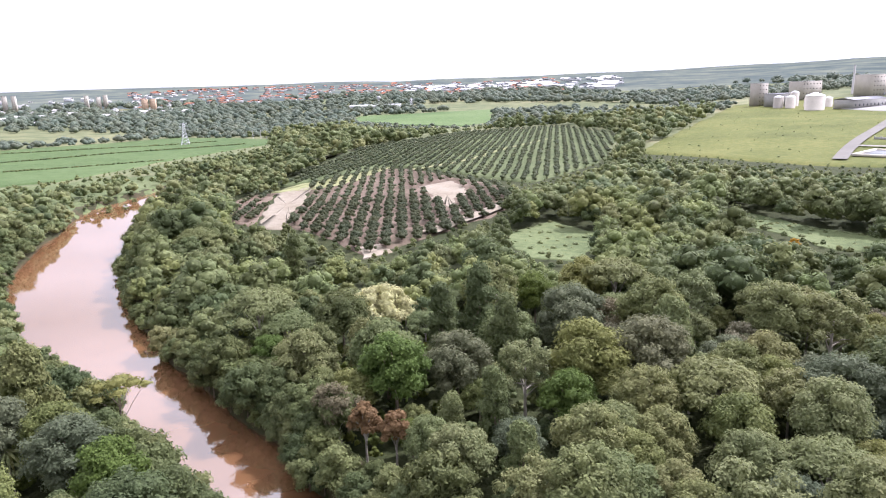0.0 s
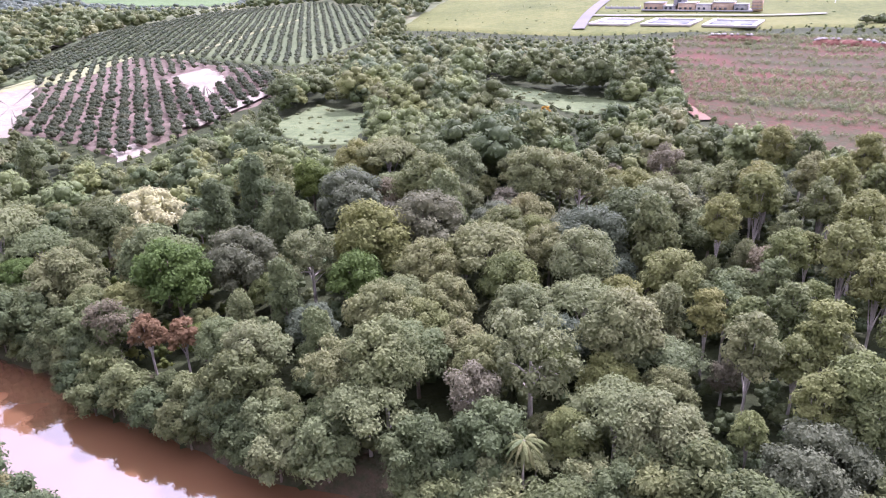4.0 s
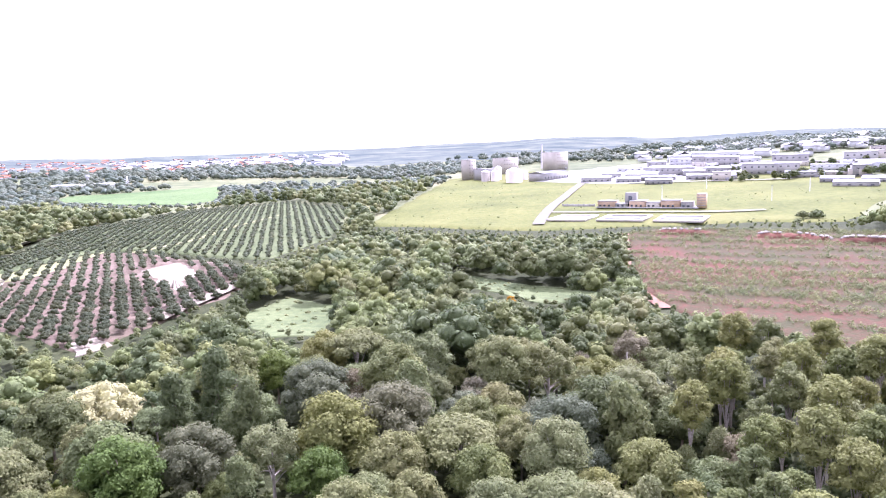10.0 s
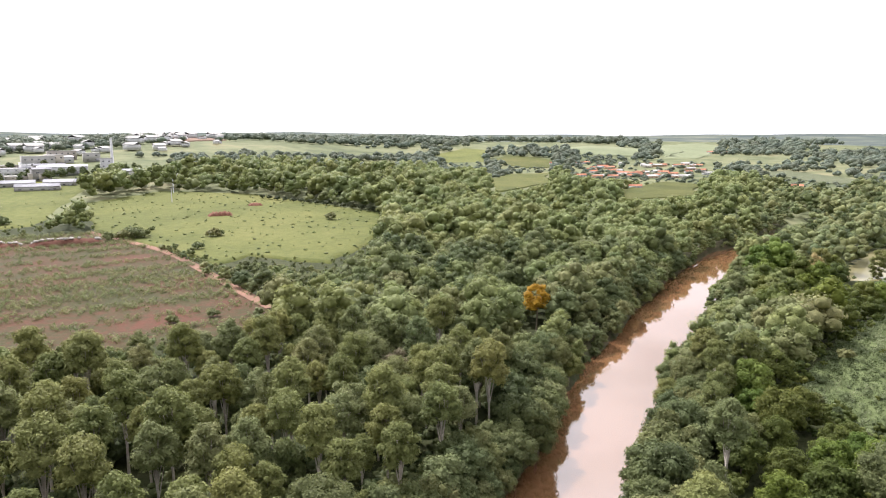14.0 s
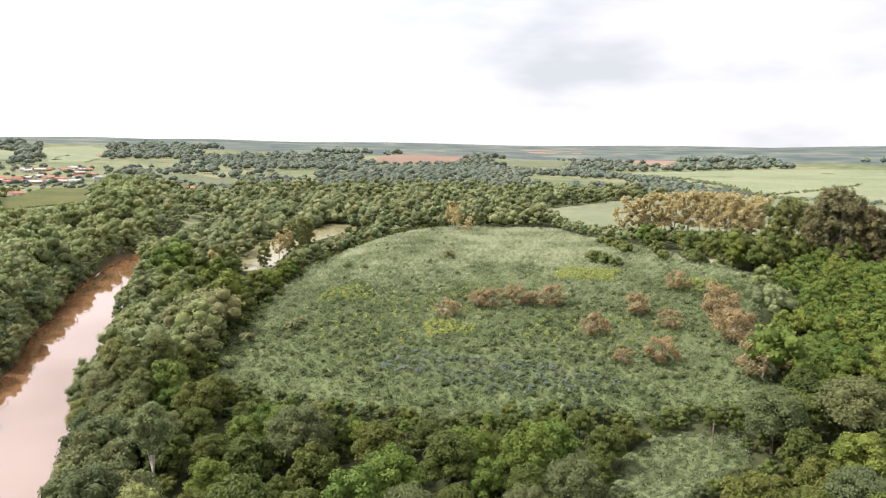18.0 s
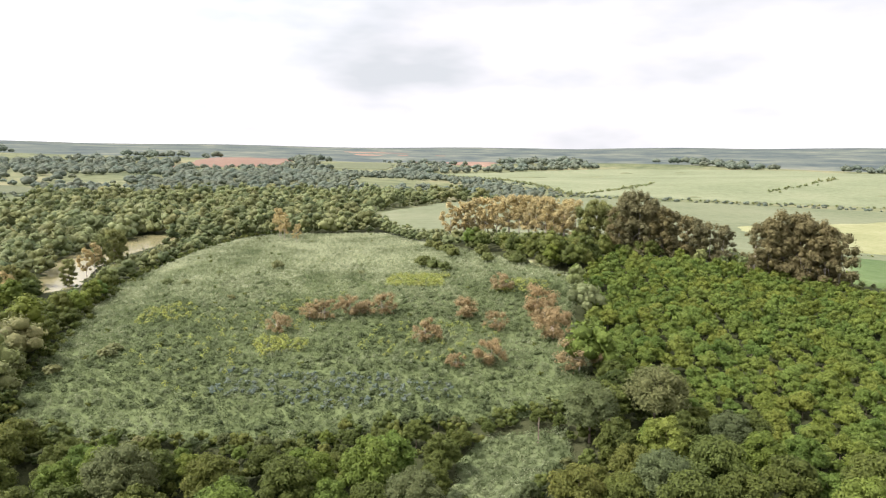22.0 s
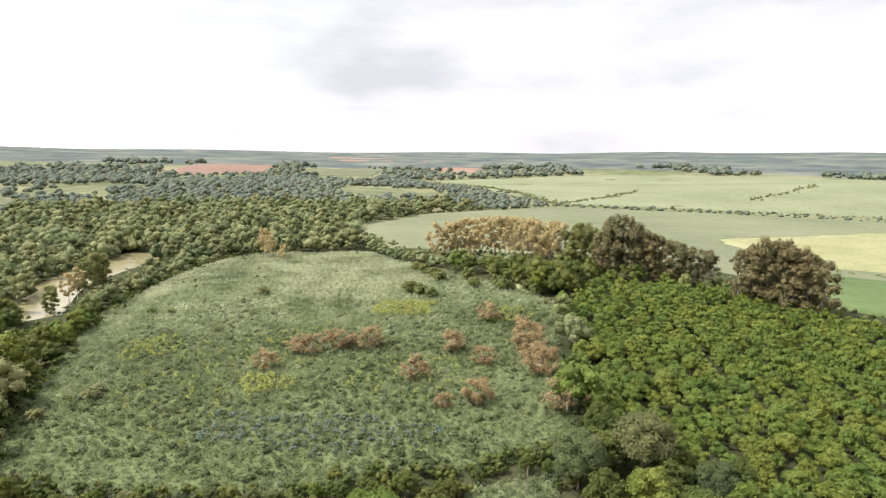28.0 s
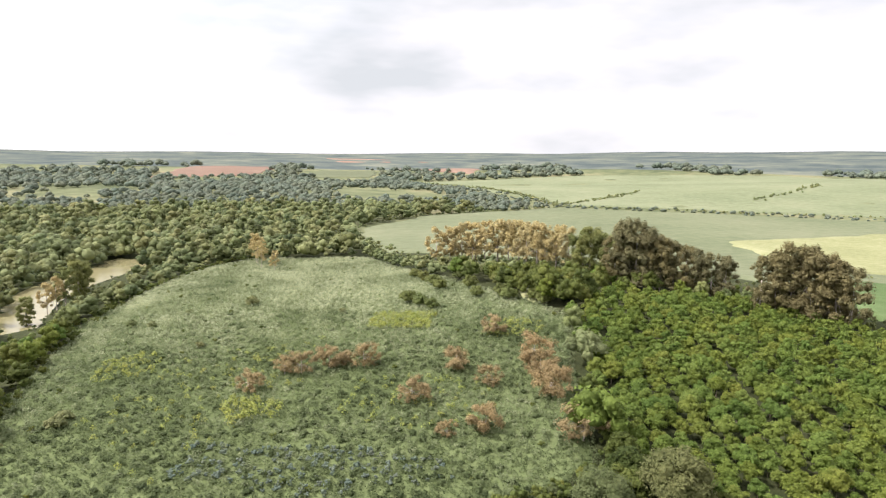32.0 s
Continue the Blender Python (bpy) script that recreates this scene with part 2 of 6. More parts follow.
GROUND = material("forest_floor", ((0.022, 0.028, 0.011), (0.040, 0.047, 0.018), (0.062, 0.066, 0.030)), scales=(0.02, 0.35), bump=0.6)
BANK_SOIL = material("bank_soil", ((0.035, 0.045, 0.018), (0.06, 0.058, 0.03), (0.10, 0.07, 0.045)), scales=(0.08, 0.7), bump=0.6)
GRASS = material("pasture_grass", ((0.062, 0.075, 0.018), (0.102, 0.112, 0.030), (0.145, 0.141, 0.044)), scales=(0.014, 0.22), bump=0.5, bump_scale=1.2)
GRASS_DULL = material("meadow_grass", ((0.070, 0.091, 0.040), (0.113, 0.138, 0.060), (0.156, 0.177, 0.086)), scales=(0.03, 0.3), bump=0.5)
CROP = material("young_crop", ((0.068, 0.116, 0.041), (0.109, 0.163, 0.058), (0.143, 0.197, 0.082)), scales=(0.006, 0.12), bump=0.4)
HILL_GREEN = material("hill_green", ((0.069, 0.089, 0.033), (0.095, 0.119, 0.048), (0.123, 0.148, 0.062)), scales=(0.02, 0.3), bump=0.6)
CROP_PALE = material("pale_crop", ((0.107, 0.125, 0.066), (0.147, 0.165, 0.092), (0.184, 0.192, 0.114)), scales=(0.005, 0.1), bump=0.3)
FAR_GRASS = material("far_grassland", ((0.097, 0.118, 0.057), (0.142, 0.162, 0.078), (0.196, 0.206, 0.105), (0.271, 0.246, 0.135)), scales=(0.0035, 0.03), bump=0.1, spread=(0.38, 0.62))
STRAW = material("dry_grass", ((0.183, 0.190, 0.086), (0.244, 0.250, 0.120), (0.305, 0.302, 0.167)), scales=(0.015, 0.2), bump=0.4)
SAND = material("sandy_soil", ((0.188, 0.153, 0.107), (0.250, 0.213, 0.161), (0.295, 0.258, 0.205)), scales=(0.05, 0.5), bump=0.3)
ORCHARD_SOIL = material("orchard_soil", ((0.133, 0.109, 0.069), (0.215, 0.160, 0.117), (0.289, 0.222, 0.173)), scales=(0.03, 0.25), bump=0.4)
RED_SOIL = material("red_soil", ((0.044, 0.044, 0.018), (0.059, 0.044, 0.021), (0.079, 0.041, 0.024), (0.099, 0.041, 0.026)), scales=(0.022, 0.3), bump=0.6, bump_scale=0.8, spread=(0.40, 0.62))
RED_EARTH = material("heaped_red_earth", ((0.115, 0.048, 0.034), (0.16, 0.07, 0.048), (0.205, 0.104, 0.074)), scales=(0.2, 1.5), bump=0.8)
RED_TRACK = material("red_track", ((0.169, 0.111, 0.078), (0.260, 0.143, 0.098)), scales=(0.1, 0.8), bump=0.4)
BROWN_FIELD = material("ploughed_field", ((0.194, 0.122, 0.087), (0.244, 0.168, 0.122)), scales=(0.005, 0.05), bump=0.2)
CONCRETE = material("concrete", ((0.285, 0.279, 0.261), (0.390, 0.378, 0.357)), scales=(0.1, 1.2), bump=0.1)
PAVED = material("pale_road", ((0.21, 0.198, 0.176), (0.28, 0.262, 0.234)), scales=(0.05, 0.6), bump=0.1)
WHITE = material("white_cladding", ((0.469, 0.469, 0.469), (0.612, 0.612, 0.612)), scales=(0.05, 0.5), bump=0.05, vary=0.12)
DARK_ROOF = material("grey_roof", ((0.216, 0.216, 0.230), (0.351, 0.351, 0.365)), scales=(0.1, 0.8), bump=0.1)
TILE = material("clay_tile", ((0.255, 0.105, 0.060), (0.345, 0.158, 0.098)), scales=(0.1, 1.0), bump=0.3, vary=0.2)
OCHRE = material("ochre_wall", ((0.42, 0.3, 0.2), (0.52, 0.39, 0.28)), scales=(0.1, 1.0), bump=0.1)
BUFF = material("buff_wall", ((0.420, 0.387, 0.332), (0.530, 0.486, 0.426)), scales=(0.1, 1.0), bump=0.1)
STEEL = material("galvanised_steel", ((0.50, 0.51, 0.52), (0.62, 0.63, 0.64)), rough=0.5, metal=0.5, bump=0.05)
DARK_GLASS = material("window_glass", ((0.03, 0.035, 0.04), (0.05, 0.06, 0.07)), rough=0.15, spec=0.6, bump=0.0, vary=0.0)
BASIN = material("basin_liner", ((0.10, 0.11, 0.12), (0.17, 0.18, 0.19)), rough=0.3, bump=0.05)
ROCK = material("pale_rubble", ((0.40, 0.36, 0.33), (0.60, 0.56, 0.52)), scales=(0.3, 2.0), bump=0.5)


def water(name, deep, rough, ripple, scale, ior=2.4):
    m = bpy.data.materials.new(name)
    m.use_nodes = True
    t = m.node_tree
    t.nodes.clear()
    at = wire(t, "ShaderNodeNewGeometry")
    n = wire(t, "ShaderNodeTexNoise", {"Vector": at.outputs["Position"], "Scale": 0.02, "Detail": 4.0})
    ramp = wire(t, "ShaderNodeValToRGB", {"Fac": n.outputs[0]})
    ramp.color_ramp.elements[0].position, ramp.color_ramp.elements[0].color = 0.35, (*deep[0], 1)
    ramp.color_ramp.elements[1].position, ramp.color_ramp.elements[1].color = 0.65, (*deep[1], 1)
    w = wire(t, "ShaderNodeTexNoise", {"Vector": at.outputs["Position"], "Scale": scale, "Detail": 3.0})
    b = wire(t, "ShaderNodeBump", {"Height": w.outputs[0], "Strength": ripple, "Distance": 0.1})
    bs = wire(t, "ShaderNodeBsdfPrincipled", {"Base Color": ramp.outputs[0], "Roughness": rough, "IOR": ior, "Specular IOR Level": 0.5, "Normal": b.outputs[0]})
    wire(t, "ShaderNodeOutputMaterial", {"Surface": bs.outputs[0]})
    return m


RIVER_WATER = water("muddy_water", ((0.175, 0.088, 0.040), (0.200, 0.102, 0.049)), 0.03, 0.05, 0.5, 2.7)
POND_WATER = water("pond_water", ((0.22, 0.20, 0.10), (0.28, 0.25, 0.13)), 0.2, 0.1, 0.4, 1.33)


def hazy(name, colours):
    """Far-off land for the backdrop: distance haze painted into pale colours, mostly self-glowing."""
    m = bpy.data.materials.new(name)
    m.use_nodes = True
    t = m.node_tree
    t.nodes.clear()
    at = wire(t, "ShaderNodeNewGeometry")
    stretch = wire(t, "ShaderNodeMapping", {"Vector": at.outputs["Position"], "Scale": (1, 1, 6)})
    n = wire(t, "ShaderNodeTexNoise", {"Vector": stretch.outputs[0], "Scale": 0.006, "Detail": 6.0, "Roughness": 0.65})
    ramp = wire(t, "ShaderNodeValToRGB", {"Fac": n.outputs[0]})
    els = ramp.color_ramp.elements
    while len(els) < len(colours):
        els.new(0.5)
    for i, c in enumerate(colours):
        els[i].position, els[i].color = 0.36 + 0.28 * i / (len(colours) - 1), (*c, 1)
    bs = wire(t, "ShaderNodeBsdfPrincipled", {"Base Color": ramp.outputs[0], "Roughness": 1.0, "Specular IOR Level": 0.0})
    # added glow stands in for the bright haze; the land is no lamp
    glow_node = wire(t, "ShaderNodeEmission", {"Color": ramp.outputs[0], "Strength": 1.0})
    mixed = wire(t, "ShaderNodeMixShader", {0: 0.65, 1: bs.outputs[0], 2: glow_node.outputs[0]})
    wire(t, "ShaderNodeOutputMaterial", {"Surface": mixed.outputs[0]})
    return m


FAR_LAND_HAZED = hazy("far_land_hazed", ((0.125, 0.155, 0.150), (0.165, 0.195, 0.178), (0.210, 0.238, 0.198), (0.285, 0.300, 0.235)))


# ---- mesh helpers ----
def solid(name, verts, tris, mats, index=None):
    """A mesh of triangles from arrays."""
    me = bpy.data.meshes.new(name)
    verts, tris = np.asarray(verts, np.float32), np.asarray(tris, np.int32)
    me.vertices.add(len(verts))
    me.vertices.foreach_set("co", verts.ravel())
    me.loops.add(tris.size)
    me.loops.foreach_set("vertex_index", tris.ravel())
    me.polygons.add(len(tris))
    me.polygons.foreach_set("loop_start", np.arange(0, tris.size, 3, dtype=np.int32))
    if index is not None:
        me.polygons.foreach_set("material_index", np.asarray(index, np.int32))
    for m in mats if isinstance(mats, (list, tuple)) else (mats,):
        me.materials.append(m)
    me.update(calc_edges=True)
    return me


def joined(pieces):
    """Arrays of several (verts, tris) as one."""
    v, f, n = [], [], 0
    for a, b in pieces:
        v.append(a)
        f.append(np.asarray(b) + n)
        n += len(a)
    return np.concatenate(v), np.concatenate(f)


def part(name, data, mat, parent, label=""):
    """A mesh object under a thing or a part; data is a mesh, a bmesh or a pair of arrays."""
    if isinstance(data, bmesh.types.BMesh):
        me = bpy.data.meshes.new(name)
        data.to_mesh(me)
        data.free()
        me.materials.append(mat)
    elif isinstance(data, tuple):
        me = solid(name, *data, mat)
    else:
        me = data
    ob = new(name, me)
    ob.parent = parent
    return tagged(ob, label)


def box(sx, sy, sz, x=0, y=0, z=0, turn=0.0, bevel=0.0):
    """A box standing on z, as arrays, with its upper edges drawn in by bevel."""
    c, s = math.cos(turn), math.sin(turn)
    v = []
    levels = [(0, 0), (sz - bevel, 0), (sz, bevel)] if bevel else [(0, 0), (sz, 0)]
    for h, b in levels:
        for i, j in ((-1, -1), (1, -1), (1, 1), (-1, 1)):
            px, py = i * (sx / 2 - b), j * (sy / 2 - b)
            v.append((x + c * px - s * py, y + s * px + c * py, z + h))
    f = [(0, 2, 1), (0, 3, 2)]
    for k in range(len(levels) - 1):
        for i in range(4):
            a, b2 = 4 * k + i, 4 * k + (i + 1) % 4
            f += [(a, b2, b2 + 4), (a, b2 + 4, a + 4)]
    n = 4 * (len(levels) - 1)
    f += [(n, n + 1, n + 2), (n, n + 2, n + 3)]
    return np.array(v), np.array(f)


def tube(points, radii, sides=6):
    """A tapered tube along points, closed at its ends."""
    v, f = [], []
    pts = [Vector(p) for p in points]
    for i, p in enumerate(pts):
        d = (pts[min(i + 1, len(pts) - 1)] - pts[max(i - 1, 0)]).normalized()
        a = d.orthogonal().normalized()
        b = d.cross(a)
        for k in range(sides):
            w = 2 * math.pi * k / sides
            v.append(p + (a * math.cos(w) + b * math.sin(w)) * radii[i])
    for i in range(len(pts) - 1):
        for k in range(sides):
            a, b = i * sides + k, i * sides + (k + 1) % sides
            f += [(a, b, b + sides), (a, b + sides, a + sides)]
    for base in (0, (len(pts) - 1) * sides):
        for k in range(1, sides - 1):
            f.append((base, base + k, base + k + 1))
    return np.array([tuple(p) for p in v]), np.array(f)


def ico(sub):
    bm = bmesh.new()
    bmesh.ops.create_icosphere(bm, subdivisions=sub, radius=1)
    v = np.array([tuple(p.co) for p in bm.verts])
    f = np.array([[p.index for p in q.verts] for q in bm.faces])
    bm.free()
    return v, f


ICO1 = ico(1)


def inside(poly, x, y):
    """Which points lie in a polygon of the plan."""
    x, y = np.asarray(x, float), np.asarray(y, float)
    hit = np.zeros(x.shape, bool)
    for (x0, y0), (x1, y1) in zip(poly, poly[1:] + poly[:1]):
        if y0 != y1:
            hit ^= ((y0 > y) != (y1 > y)) & (x < (x1 - x0) * (y - y0) / (y1 - y0) + x0)
    return hit


# ---- the plan: land, river, fields ----
def smooth(a, b, v):
    u = np.clip((v - a) / (b - a), 0, 1)
    return u * u * (3 - 2 * u)


def relief(x, y):
    """Height of the land before the river is cut into it."""
    r = np.hypot(x, y)
    s, l = 0.766 * x + 0.643 * y, -0.643 * x + 0.766 * y
    z = 3.0 + 60 * smooth(900, 3900, r)
    z = z + 34 * smooth(210, 1500, s) * (1 - smooth(430, 760, l)) * (1 - 0.6 * smooth(1500, 3500, r))
    pond_side = 1 - smooth(-75, -12, 0.732 * (x - 317) + 0.683 * (y + 148))
    z = z + 8.5 * np.exp(-(np.hypot(x - 240, y + 260) / 195) ** 4) * pond_side
    z = z + 13.0 * np.exp(-(np.hypot((x - 55) / 1.2, y + 330) / 135) ** 2)
    z = z + smooth(500, 1500, r) * (7 * np.sin(x / 310 + 1.0) * np.cos(y / 270) + 5 * np.sin((x - y) / 205))
    bearing = np.degrees(np.arctan2(x, y)) % 360
    ridge = np.interp(bearing, [0, 14, 30, 45, 60, 72, 84, 100, 130, 150, 178, 200, 260, 300, 328, 345, 360], [20, 28, 52, 26, 30, 34, 12, 2, 4, 14, 42, 40, 20, 30, 30, 24, 20])
    z = z + ridge * smooth(2000, 4200, r)
    z = z + 26 * np.exp(-((bearing - 68) / 12) ** 2 - ((r - 1600) / 520) ** 2)
    return z + 0.5 * np.sin(x / 37) * np.cos(y / 31)


from mathutils import geometry

# The river's far bank, and the width of the water beside it
BANK = [(-70, 770), (-130, 590), (-160, 470), (-165, 384), (-122, 252), (-95, 197), (-70, 160), (-41, 126), (-17, 95), (8, 70), (60, 32), (122, 2), (176, -12), (228, -31), (309, -62), (395, -102), (451, -142), (540, -200)]
WIDTH = [24, 28, 34, 40, 40, 33, 26, 23, 22, 22, 24, 26, 27, 27, 26, 25, 24, 24]


def glide(points, n):
    """A smooth curve through points (Catmull-Rom), n steps to each."""
    p = np.array([points[0]] + list(points) + [points[-1]], float)
    u = np.linspace(0, 1, n, endpoint=False)[:, None]
    out = []
    for a, b, c, d in zip(p, p[1:], p[2:], p[3:]):
        out.append(0.5 * (2 * b + (c - a) * u + (2 * a - 5 * b + 4 * c - d) * u ** 2 + (3 * b - a - 3 * c + d) * u ** 3))
    return np.concatenate(out + [p[-1:]])


bank_line = glide(BANK, 8)
width_line = np.interp(np.linspace(0, 1, len(bank_line)), np.linspace(0, 1, len(WIDTH)), WIDTH)
tangent = np.gradient(bank_line, axis=0)
tangent /= np.linalg.norm(tangent, axis=1)[:, None]
side = np.stack([tangent[:, 1], -tangent[:, 0]], 1)
wobble = 1.6 * np.sin(np.arange(len(bank_line)) * 0.9) + 1.1 * np.sin(np.arange(len(bank_line)) * 2.3)
bank_far = bank_line - side * wobble[:, None] * 0.6
bank_near = bank_line + side * (width_line + wobble)[:, None]
river_mid = (bank_far + bank_near) / 2
half_width = np.linalg.norm(bank_far - bank_near, axis=1) / 2


def from_river(x, y):
    """Metres outside the river's edge (negative in the water)."""
    x, y = np.asarray(x, float), np.asarray(y, float)
    best = np.full(x.shape, 1e9)
    for (px, py), (qx, qy), h in zip(river_mid[:-1], river_mid[1:], half_width):
        dx, dy = qx - px, qy - py
        u = np.clip(((x - px) * dx + (y - py) * dy) / (dx * dx + dy * dy), 0, 1)
        best = np.minimum(best, np.hypot(x - px - u * dx, y - py - u * dy) - h)
    return best


CROP_FIELD = [(-420, 430), (-720, 640), (-358, 963), (-183, 843), (-215, 759), (-261, 625), (-286, 502)]
SCRUB = [(-225, 330), (-360, 400), (-330, 470), (-276, 500), (-240, 598), (-215, 650), (-195, 480), (-185, 390)]
ORCHARD = [(-75, 313), (-87, 456), (-60, 524), (-23, 511), (36, 410), (36, 346), (2, 290), (-30, 249), (-47, 274)]
ORCHARD_FAR = [(-112, 438), (-83, 687), (31, 881), (144, 870), (176, 689), (111, 497), (51, 417), (-23, 519), (-60, 532), (-87, 466)]
SAND_STRIP = [(-88, 306), (-95, 357), (-103, 414), (-86, 446), (-82, 391), (-77, 319), (-74, 302)]
SAND_2 = [(-109, 420), (-94, 463), (-74, 535), (-48, 566), (-42, 529), (-57, 466), (-78, 429)]
ORCHARD_LEFT = [(-120, 352), (-120, 406), (-106, 421), (-97, 362), (-90, 312), (-106, 326)]
BARE = [(-17, 424), (4, 445), (14, 391), (4, 373), (6, 325), (-6, 373)]
BARE_2 = [(-36, 262), (-28, 268), (-22, 254), (-30, 246)]
MEADOWS = [
    [(22, 281), (47, 306), (64, 273), (46, 232), (28, 238)],
    [(120, 345), (150, 265), (172, 236), (137, 234), (124, 282)],
    [(88, 186), (102, 190), (114, 180), (100, 174)],
]
GREEN_FIELD = [(148, 546), (420, 1020), (560, 1020), (860, 760), (660, 440), (423, 324), (384, 364), (343, 377), (245, 422), (199, 477)]
RED_FIELD = [(278, 372), (315, 382), (409, 271), (357, 198), (244, 90), (205, 85), (184, 116), (177, 157), (172, 205), (195, 252)]
PASTURE = [(412, 275), (540, 366), (634, 352), (630, 247), (538, 109), (396, 88), (331, 96), (345, 144), (318, 149), (360, 201)]
HILL = [(172, -67), (218, -105), (290, -168), (339, -248), (350, -310), (290, -345), (224, -305), (112, -251), (80, -181), (67, -165), (75, -143), (96, -125), (116, -98), (146, -79)]
HILL_FOOT = [(164, -62), (219, -102), (293, -165), (343, -246), (352, -312), (290, -348), (224, -307), (112, -253), (78, -181), (63, -158), (70, -135), (89, -116), (108, -91), (138, -72)]
HILL_BARE = [(146, -276), (142, -288), (138, -299), (131, -282), (131, -260)]
PLANTATION = [(112, -253), (109, -290), (61, -306), (2, -290), (-40, -270), (-45, -150), (-3, -135), (65, -167)]
POND = [(317, -137), (404, -196), (472, -293), (442, -304), (379, -210), (318, -160)]
CLEARING = [(71, -108), (74, -122), (61, -137), (53, -123), (57, -104), (66, -94)]
FAR_FIELDS = [
    ([(300, -385), (470, -540), (500, -720), (430, -930), (200, -1000), (-300, -1050), (-700, -700), (-350, -330), (-60, -325), (20, -340), (140, -410)], CROP_PALE, "wide pale green field beyond the shelter belt"),
    ([(430, -985), (1042, -1397), (800, -1830), (300, -2150), (-900, -2000), (-1300, -1200), (-700, -760), (-300, -1100), (200, -1050)], CROP_PALE, "pale green fields rising to the ridge"),
    ([(-181, 1308), (-169, 1435), (96, 1409), (80, 1107), (28, 1006), (-58, 1084)], CROP, "pale green field beyond the orchard"),
    ([(1471, -980), (1846, -1386), (1833, -1793), (1410, -1230)], BROWN_FIELD, "distant reddish ploughed field"),
    ([(1092, -330), (1120, -407), (950, -455), (925, -400)], CROP_PALE, "distant light green field"),
    ([(871, 51), (1046, 19), (1107, -46), (879, -30), (724, 25)], GRASS, "bright hillside pasture near the village"),
    ([(1370, 172), (1536, 131), (1516, 78), (1279, 73), (1223, 146)], GRASS, "bright hillside pasture"),
    ([(968, 259), (1132, 267), (1178, 216), (1091, 208)], GRASS, "narrow bright hillside pasture"),
    ([(980, 317), (1102, 320), (1099, 295), (1033, 286)], GRASS, "narrow bright hillside pasture"),
    ([(785, -106), (956, -186), (920, -230), (743, -177), (676, -100)], GRASS, "green paddock below the village"),
    ([(1282, 62), (1410, 36), (1379, -28), (1312, -57), (1189, -47), (1182, -5)], GRASS, "far hillside pasture"),
    ([(1620, -84), (1842, -214), (1711, -283), (1412, -222), (1457, -122)], CROP_PALE, "pale green field above the village"),
    ([(1964, -358), (2131, -533), (1871, -517), (1372, -332), (1392, -271)], CROP_PALE, "far pale grass slope above the village"),
    ([(1324, -1263), (1464, -1561), (1355, -1672), (1187, -1453)], CROP_PALE, "distant light green field among woods"),
    ([(1836, -2022), (2160, -2300), (1500, -2250), (1188, -2008), (1057, -1755)], BROWN_FIELD, "distant brownish field on the ridge"),
    ([(1240, 620), (1330, 590), (1420, 700), (1290, 740)], BROWN_FIELD, "bare brown field on the far slope"),
]
DRY_FIELD = [(135, -648), (12, -830), (-400, -700), (-200, -480), (5, -505), (60, -500)]
DARK_CROP = [(20, -322), (40, -455), (-150, -440), (-250, -330), (-60, -312)]
VILLAGE = [(1010, -90), (1240, -60), (1290, -280), (1200, -330), (1000, -240)]
SITE = [(420, 1010), (900, 1000), (960, 520), (760, 400), (600, 440), (520, 600), (470, 820)]
OPEN_LAND = [CROP_FIELD, ORCHARD_LEFT, ORCHARD, ORCHARD_FAR, SAND_STRIP, SAND_2, BARE_2, GREEN_FIELD, RED_FIELD, PASTURE, HILL_FOOT, PLANTATION, CLEARING, SITE] + MEADOWS + [f[0] for f in FAR_FIELDS]
VIEW_LAND = [p for p in OPEN_LAND if p is not PLANTATION and p is not HILL_FOOT and p is not SITE] + [POND, VILLAGE, HILL]


def height(x, y):
    x, y = np.asarray(x, float), np.asarray(y, float)
    z = relief(x, y)
    d = from_river(x, y)
    z = -2.5 + (z + 2.5) * smooth(-3, 1.5, d)
    return np.where(inside(POND, x, y), 1.6, z)


def sheet(name, poly, mat, label, lift=0.25, step=6.0, rings=14, rough_edge=2.0, category="field"):
    """A field laid over the land: rings from its rim to its middle."""
    rim = []
    for (x0, y0), (x1, y1) in zip(poly, poly[1:] + poly[:1]):
        n = max(1, int(math.hypot(x1 - x0, y1 - y0) / step))
        for k in range(n):
            rim.append((x0 + (x1 - x0) * k / n, y0 + (y1 - y0) * k / n))
    rim = np.array(rim)
    n = len(rim)
    w = np.arange(n)
    rim = rim + rough_edge * np.stack([np.sin(w * 1.7) + np.sin(w * 0.61), np.cos(w * 1.3) + np.sin(w * 0.83)], 1) * 0.5
    mid = rim.mean(0)
    inner = [1.0, 0.985] + [1 - k / rings for k in range(1, rings - 1)]
    v = np.concatenate([mid + (rim - mid) * k for k in inner] + [mid[None]])
    f = []
    for k in range(rings - 1):
        for i in range(n):
            a, b = k * n + i, k * n + (i + 1) % n
            f += [(a, b, b + n), (a, b + n, a + n)]
    last = (rings - 1) * n
    f += [(last + i, last + (i + 1) % n, rings * n) for i in range(n)]
    z = height(v[:, 0], v[:, 1]) + lift
    z[:n] -= lift + 0.5
    me = solid(name, np.column_stack([v, z]), np.array(f), mat)
    for p in me.polygons:
        p.use_smooth = True
    return tagged(new(name, me), label, category, kind="structure")


